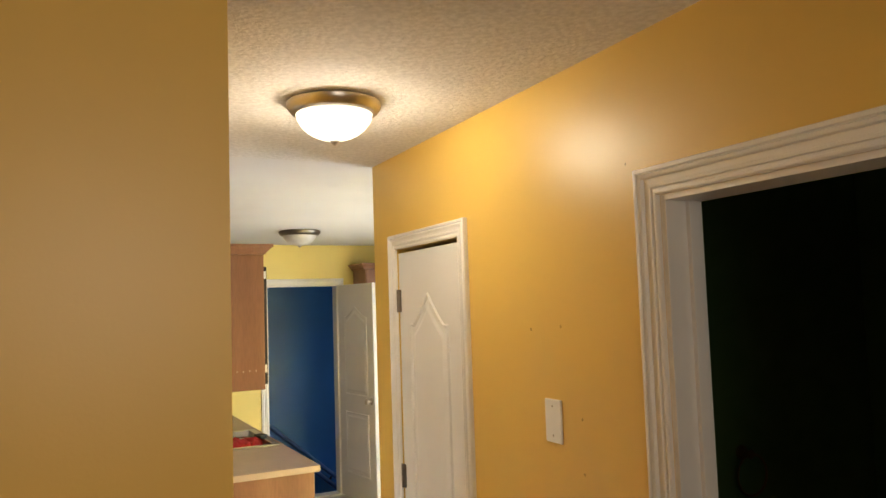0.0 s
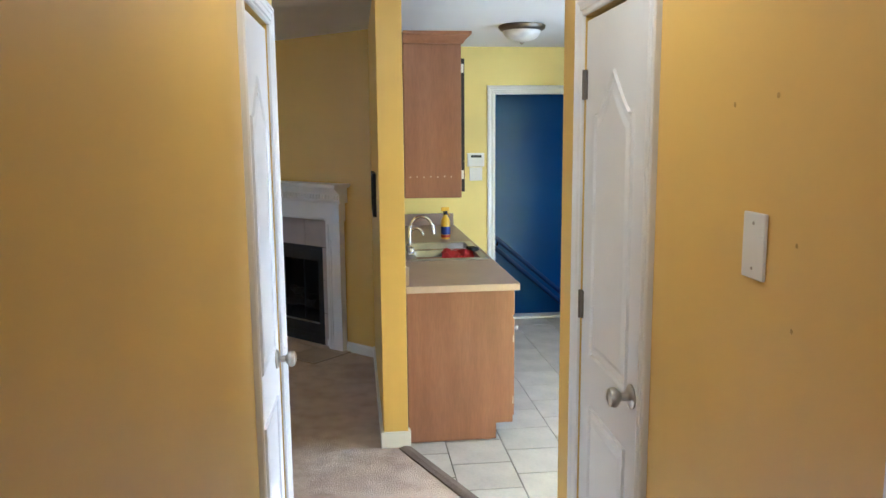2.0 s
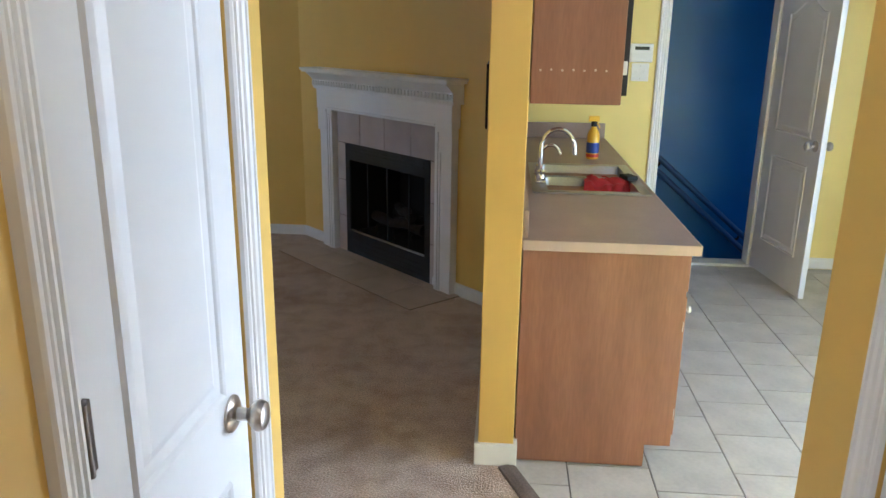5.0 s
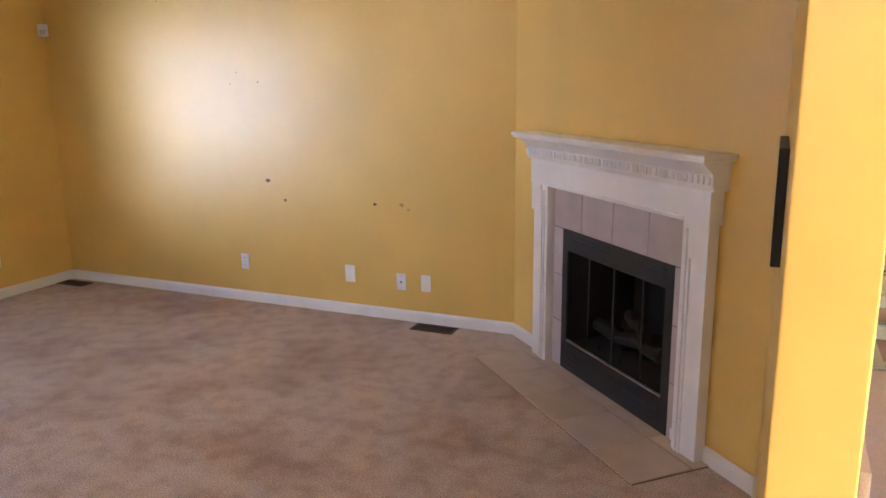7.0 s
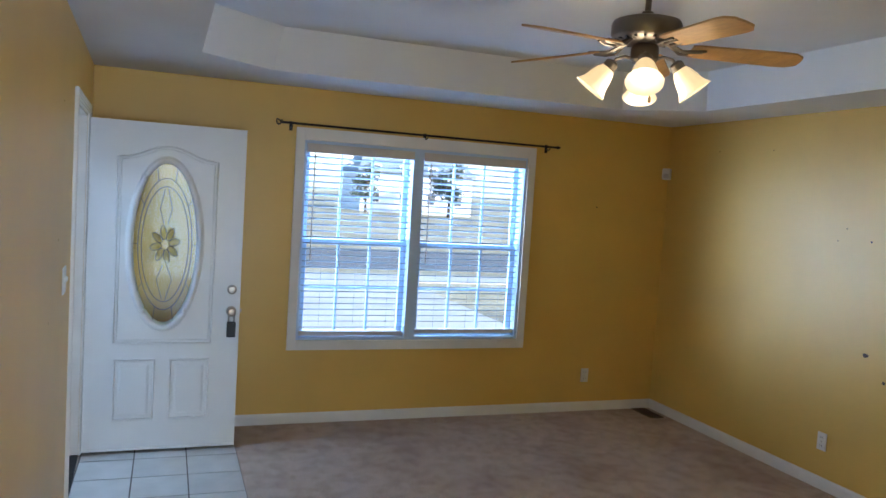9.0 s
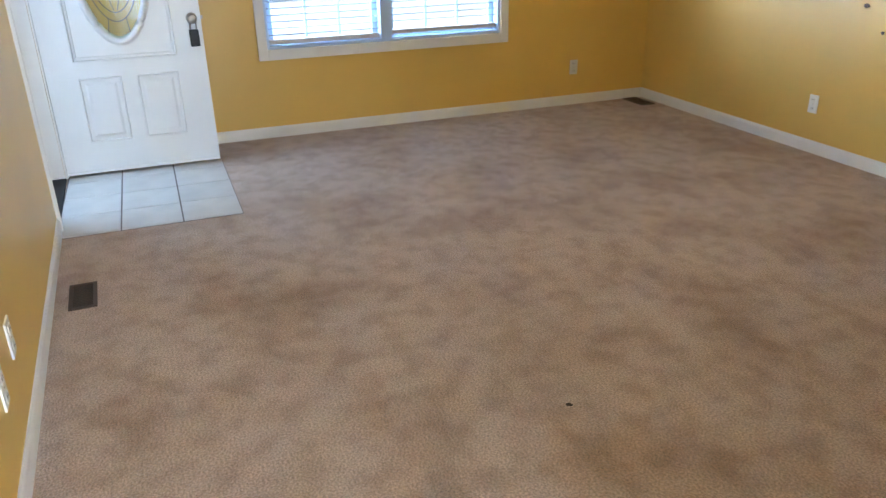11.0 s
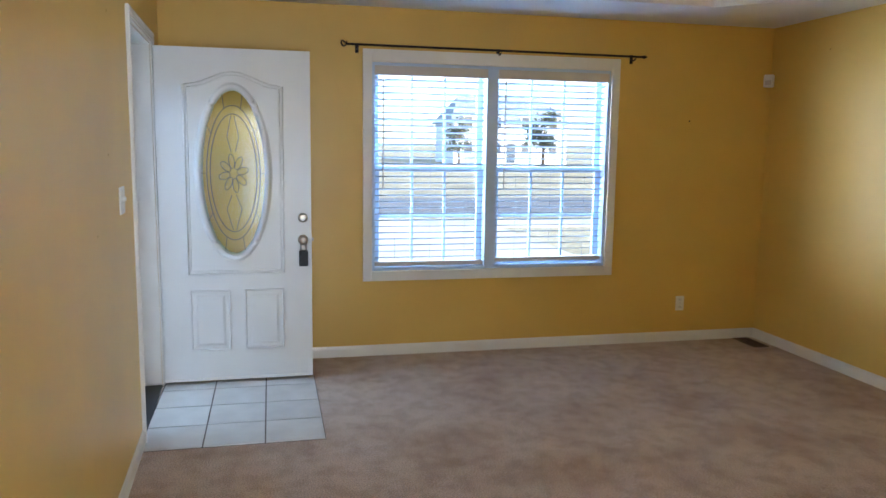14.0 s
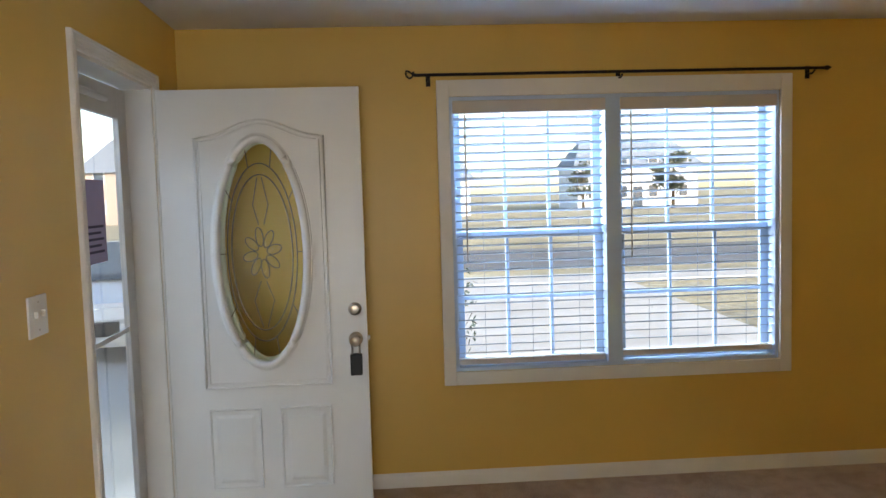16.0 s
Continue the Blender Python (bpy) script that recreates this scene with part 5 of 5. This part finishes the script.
wk = part("front_walk", box(-17, -5.0, 4.3, 9.5, -0.449, -0.43), CONCRETE)
tagged(wk, "pale concrete strip in front of the window", "pavement", kind="structure")
pc = part("porch_slab", box(-6.6, -3.25, -1.0, 3.28, -0.449, -0.05, 0.01), CONCRETE)
tagged(pc, "pale concrete porch outside the front door", "porch", kind="structure")


def house(x, y, w, d_, h, mats, label):
    t = thing("house", Matrix.Translation((x, y, -0.45)), label, "house", "houses across the street")
    part("wall", box(-d_ / 2, d_ / 2, -w / 2, w / 2, 0, h), mats, t)
    bm = bmesh.new()
    e, rg = 0.5, h + w * 0.24
    pts = [(-d_ / 2 - e, -w / 2 - e, h), (-d_ / 2 - e, w / 2 + e, h), (d_ / 2 + e, w / 2 + e, h), (d_ / 2 + e, -w / 2 - e, h), (0, -w / 2 + 1.5, rg), (0, w / 2 - 1.5, rg)]
    v = [bm.verts.new(p) for p in pts]
    for f in ((0, 1, 5, 4), (2, 3, 4, 5), (1, 2, 5), (3, 0, 4), (0, 3, 2, 1)):
        bm.faces.new([v[i] for i in f])
    part("roof", bm, ROOF, t)
    for k in range(4):
        yy = -w / 2 + w * (k + 0.5) / 4
        for z in ([1.0, 3.8] if h > 4 else [1.0]):
            wd = part("window", box(d_ / 2 - 0.05, d_ / 2 + 0.06, yy - 0.55, yy + 0.55, z, z + 1.4, 0.02), TRIM, t)
            part("pane", box(d_ / 2 + 0.05, d_ / 2 + 0.08, yy - 0.45, yy + 0.45, z + 0.1, z + 1.3), DARK_GLASS, wd)
    part("door", box(d_ / 2, d_ / 2 + 0.08, -0.5, 0.5, 0.1, 2.2, 0.02), DARK_GLASS, t)
    return t


house(-72, 4, 14, 9, 3.2, SIDING, "pale sided single-storey house across the street")
house(-84, 30, 13, 9, 4.4, SIDING, "pale sided two-storey house across the street")
house(-78, -18, 14, 9, 4.9, BRICKWORK, "pale brick two-storey house across the street")
house(-40, -32, 12, 9, 3.0, SIDING, "pale sided single-storey house down the street")


def tree(x, y, h, seed, label):
    rr = random.Random(seed)
    t = thing("tree", Matrix.Translation((x, y, -0.46)), label, "tree", "street trees")
    bm = tube([(0, 0, 0), (0.05, 0, h * 0.3), (-0.05, 0.08, h * 0.6), (0, 0, h * 0.95)], [h * 0.035, h * 0.026, h * 0.016, 0.03], 9)
    tips = []
    for i in range(14):
        z = h * (0.28 + 0.6 * rr.random())
        a = rr.random() * 6.283
        r = h * (0.34 - 0.22 * (z / h)) * (0.7 + 0.6 * rr.random())
        p = (r * math.cos(a), r * math.sin(a), z + h * 0.10)
        tube([(0, 0, z), (p[0] * 0.5, p[1] * 0.5, z + h * 0.03), p], [0.06, 0.04, 0.015], 6, bm=bm)
        tips.append(Vector(p))
    part("trunk", bm, BARK, t, "", True)
    bm = bmesh.new()
    for p in tips:
        for k in range(110):
            q = p + Vector((rr.gauss(0, 1), rr.gauss(0, 1), rr.gauss(0, 0.8))) * h * 0.07
            s = h * 0.022 * (0.6 + rr.random())
            e1 = Vector((rr.gauss(0, 1), rr.gauss(0, 1), rr.gauss(0, 1))).normalized() * s
            e2 = Vector((rr.gauss(0, 1), rr.gauss(0, 1), rr.gauss(0, 1))).normalized() * s
            bm.faces.new([bm.verts.new(w) for w in (q + e1, q + e2, q - e1, q - e2)])
    part("crown", bm, LEAF, t)
    return t


tree(-75, 23, 4.5, 11, "evergreen street tree across the road")
tree(-72, 31, 5.5, 12, "evergreen street tree in front of a house")
tree(-64, 50, 8.0, 3, "evergreen street tree between the houses")
tree(-60, 37, 7.5, 4, "evergreen street tree beside a house")
tree(-60, -7, 6.5, 5, "evergreen street tree across the road")
tree(-42, -22, 9.0, 6, "evergreen street tree across the road")

# bush outside the window
bs = thing("garden_shrub", Matrix.Translation((-6.9, 4.75, -0.45)), "small bare shrub outside the front window", "shrub")
rr = random.Random(9)
bm = bmesh.new()
for i in range(26):
    a, l = rr.random() * 6.28, 0.7 + 0.7 * rr.random()
    s = 0.25 + 0.25 * rr.random()
    tube([(0, 0, 0), (s * 0.4 * math.cos(a), s * 0.4 * math.sin(a), l * 0.6), (s * math.cos(a), s * math.sin(a), l)], [0.012, 0.008, 0.003], 5, bm=bm)
part("stems", bm, BARK, bs)
bm = bmesh.new()
for i in range(500):
    a, l, s = rr.random() * 6.28, 0.5 + 0.9 * rr.random(), 0.4 * math.sqrt(rr.random())
    q = Vector((s * math.cos(a), s * math.sin(a), l))
    e1 = Vector((rr.gauss(0, 1), rr.gauss(0, 1), rr.gauss(0, 1))).normalized() * 0.03
    e2 = Vector((rr.gauss(0, 1), rr.gauss(0, 1), rr.gauss(0, 1))).normalized() * 0.02
    bm.faces.new([bm.verts.new(w) for w in (q + e1, q + e2, q - e1, q - e2)])
part("leaves", bm, LEAF, bs)

# parked car on the driveway
car = thing("parked_car", Matrix.Translation((-12.4, 0.4, -0.449)) @ Matrix.Rotation(radians(8), 4, "Z"), "white sedan parked on the driveway", "car")
side = [(-2.2, 0.25), (2.2, 0.25), (2.28, 0.55), (2.15, 0.78), (1.2, 0.92), (0.5, 1.38), (-0.9, 1.42), (-1.65, 1.0), (-2.2, 0.92), (-2.28, 0.55)]
bm = bmesh.new()
vs = [[bm.verts.new((x, yy * (0.78 if z > 1.2 else 1.0), z)) for x, z in side] for yy in (-0.88, 0.88)]
bm.faces.new(vs[0])
bm.faces.new(vs[1][::-1])
for i in range(len(side)):
    j = (i + 1) % len(side)
    bm.faces.new((vs[0][i], vs[0][j], vs[1][j], vs[1][i]))
bmesh.ops.bevel(bm, geom=list(bm.edges), offset=0.06, segments=2, affect="EDGES")
body = part("body", bm, CAR_PAINT, car, "", True)
for s in (-1, 1):
    part("side_window", box(-1.35, 0.65, s * 0.80 - 0.02, s * 0.80 + 0.02, 1.0, 1.3, 0.015), DARK_GLASS, car)
    for x in (-1.35, 1.4):
        w = part("wheel", lathe([(0.2, -0.1), (0.31, -0.1), (0.33, -0.06), (0.33, 0.06), (0.31, 0.1), (0.2, 0.1)], 24, Matrix.Translation((x, s * 0.82, 0.33)) @ Matrix.Rotation(radians(90), 4, "X")), TYRE, car, "black tyre", True)
        part("rim", lathe([(0.02, -0.105), (0.2, -0.09), (0.2, 0.09), (0.02, 0.105)], 20, Matrix.Translation((x, s * 0.82, 0.33)) @ Matrix.Rotation(radians(90), 4, "X")), ALU, w, "silver rim", True)
    part("headlight", box(2.05, 2.24, s * 0.62 - 0.15, s * 0.62 + 0.15, 0.60, 0.74, 0.03), ALU, car)
part("grille", box(2.18, 2.29, -0.4, 0.4, 0.40, 0.58, 0.02), BLACK, car)
part("windscreen", box(0.0, 0.85, -0.62, 0.62, -0.01, 0.01, m=Matrix.Translation((0.46, 0, 1.46)) @ Matrix.Rotation(radians(33), 4, "Y")), DARK_GLASS, car)

# ---- tiles ----
def tiles(parent, mat, cells, z0, z1, chamfer=0.002, m=None):
    """One tile an object; tiles of one size share a mesh."""
    cache = {}
    for x0, x1, y0, y1 in cells:
        key = (round(x1 - x0, 3), round(y1 - y0, 3))
        if key not in cache:
            ob = part("tile", box(-key[0] / 2, key[0] / 2, -key[1] / 2, key[1] / 2, z0, z1, 0), mat, parent)
            cache[key] = ob.data
        else:
            ob = new("tile", cache[key])
            ob.parent = parent
        mm = Matrix.Translation(((x0 + x1) / 2, (y0 + y1) / 2, 0))
        ob.matrix_local = (m @ mm) if m else mm


G = 0.003
cells = []
for i in range(-1, 9):
    for j in range(0, 16):
        x0, y0 = 0.912 + 0.312 * i, 3.335 + 0.29 * j - 0.145 * (i % 2)
        a, b, c, d_ = max(x0, 0.62) + G, min(x0 + 0.312, 3.6) - G, max(y0, 3.42) + G, min(y0 + 0.29, 7.5) - G
        if b - a > 0.03 and d_ - c > 0.03:
            cells.append((a, b, c, d_))
tiles(kf, TILE, cells, -0.014, -0.006)

ef = part("floor_entry", box(-4.44, -3.35, 3.47, 4.392, -0.01, 0.001), GROUT)
tagged(ef, "square of pale entry tiles inside the front door", "floor", kind="structure")
cells = []
for i in range(4):
    for j in range(3):
        x1 = -3.352 - 0.306 * i
        x0 = max(x1 - 0.306, -4.44)
        y0 = 3.475 + 0.3055 * j
        cells.append((x0 + 0.004, x1 - 0.004, y0 + 0.004, y0 + 0.3015))
tiles(ef, ENTRY_TILE, cells, 0.0, 0.006)

he = part("hearth", box(0.285, 1.86, -0.40, -0.001, -0.01, 0.002), GROUT)
he.matrix_world = m_diag
tagged(he, "beige tiled hearth flush with the carpet", "hearth", kind="structure")
cells = [(0.287 + 0.314 * i + G, 0.287 + 0.314 * (i + 1) - G, -0.398, -0.098) for i in range(5)]
cells += [(0.287 + 0.314 * i + G, 0.287 + 0.314 * (i + 1) - G, -0.091, -0.002) for i in range(5)]
tiles(he, HEARTH_TILE, cells, 0.001, 0.007)

bm = box(0.507, 1.655, -0.006, -0.0005, 0.79, 1.03)
box(0.507, 0.634, -0.006, -0.0005, 0.0, 0.79, bm=bm)
box(1.536, 1.655, -0.006, -0.0005, 0.0, 0.79, bm=bm)
su = part("fireplace_surround", bm, GROUT)
su.matrix_world = m_diag
tagged(su, "pinkish-grey tile surround of the fireplace", "surround", kind="structure")
for i in range(4):
    a = 0.508 + 0.286 * i
    part("tile", box(a + 0.003, a + 0.283, -0.011, -0.005, 0.808, 1.028, 0.002), SURROUND_TILE, su)
for a, b in ((0.508, 0.609), (1.566, 1.654)):
    for k in range(3):
        part("tile", box(a + 0.001, b - 0.001, -0.011, -0.005, 0.006 + 0.267 * k, 0.269 + 0.267 * k, 0.002), SURROUND_TILE, su)
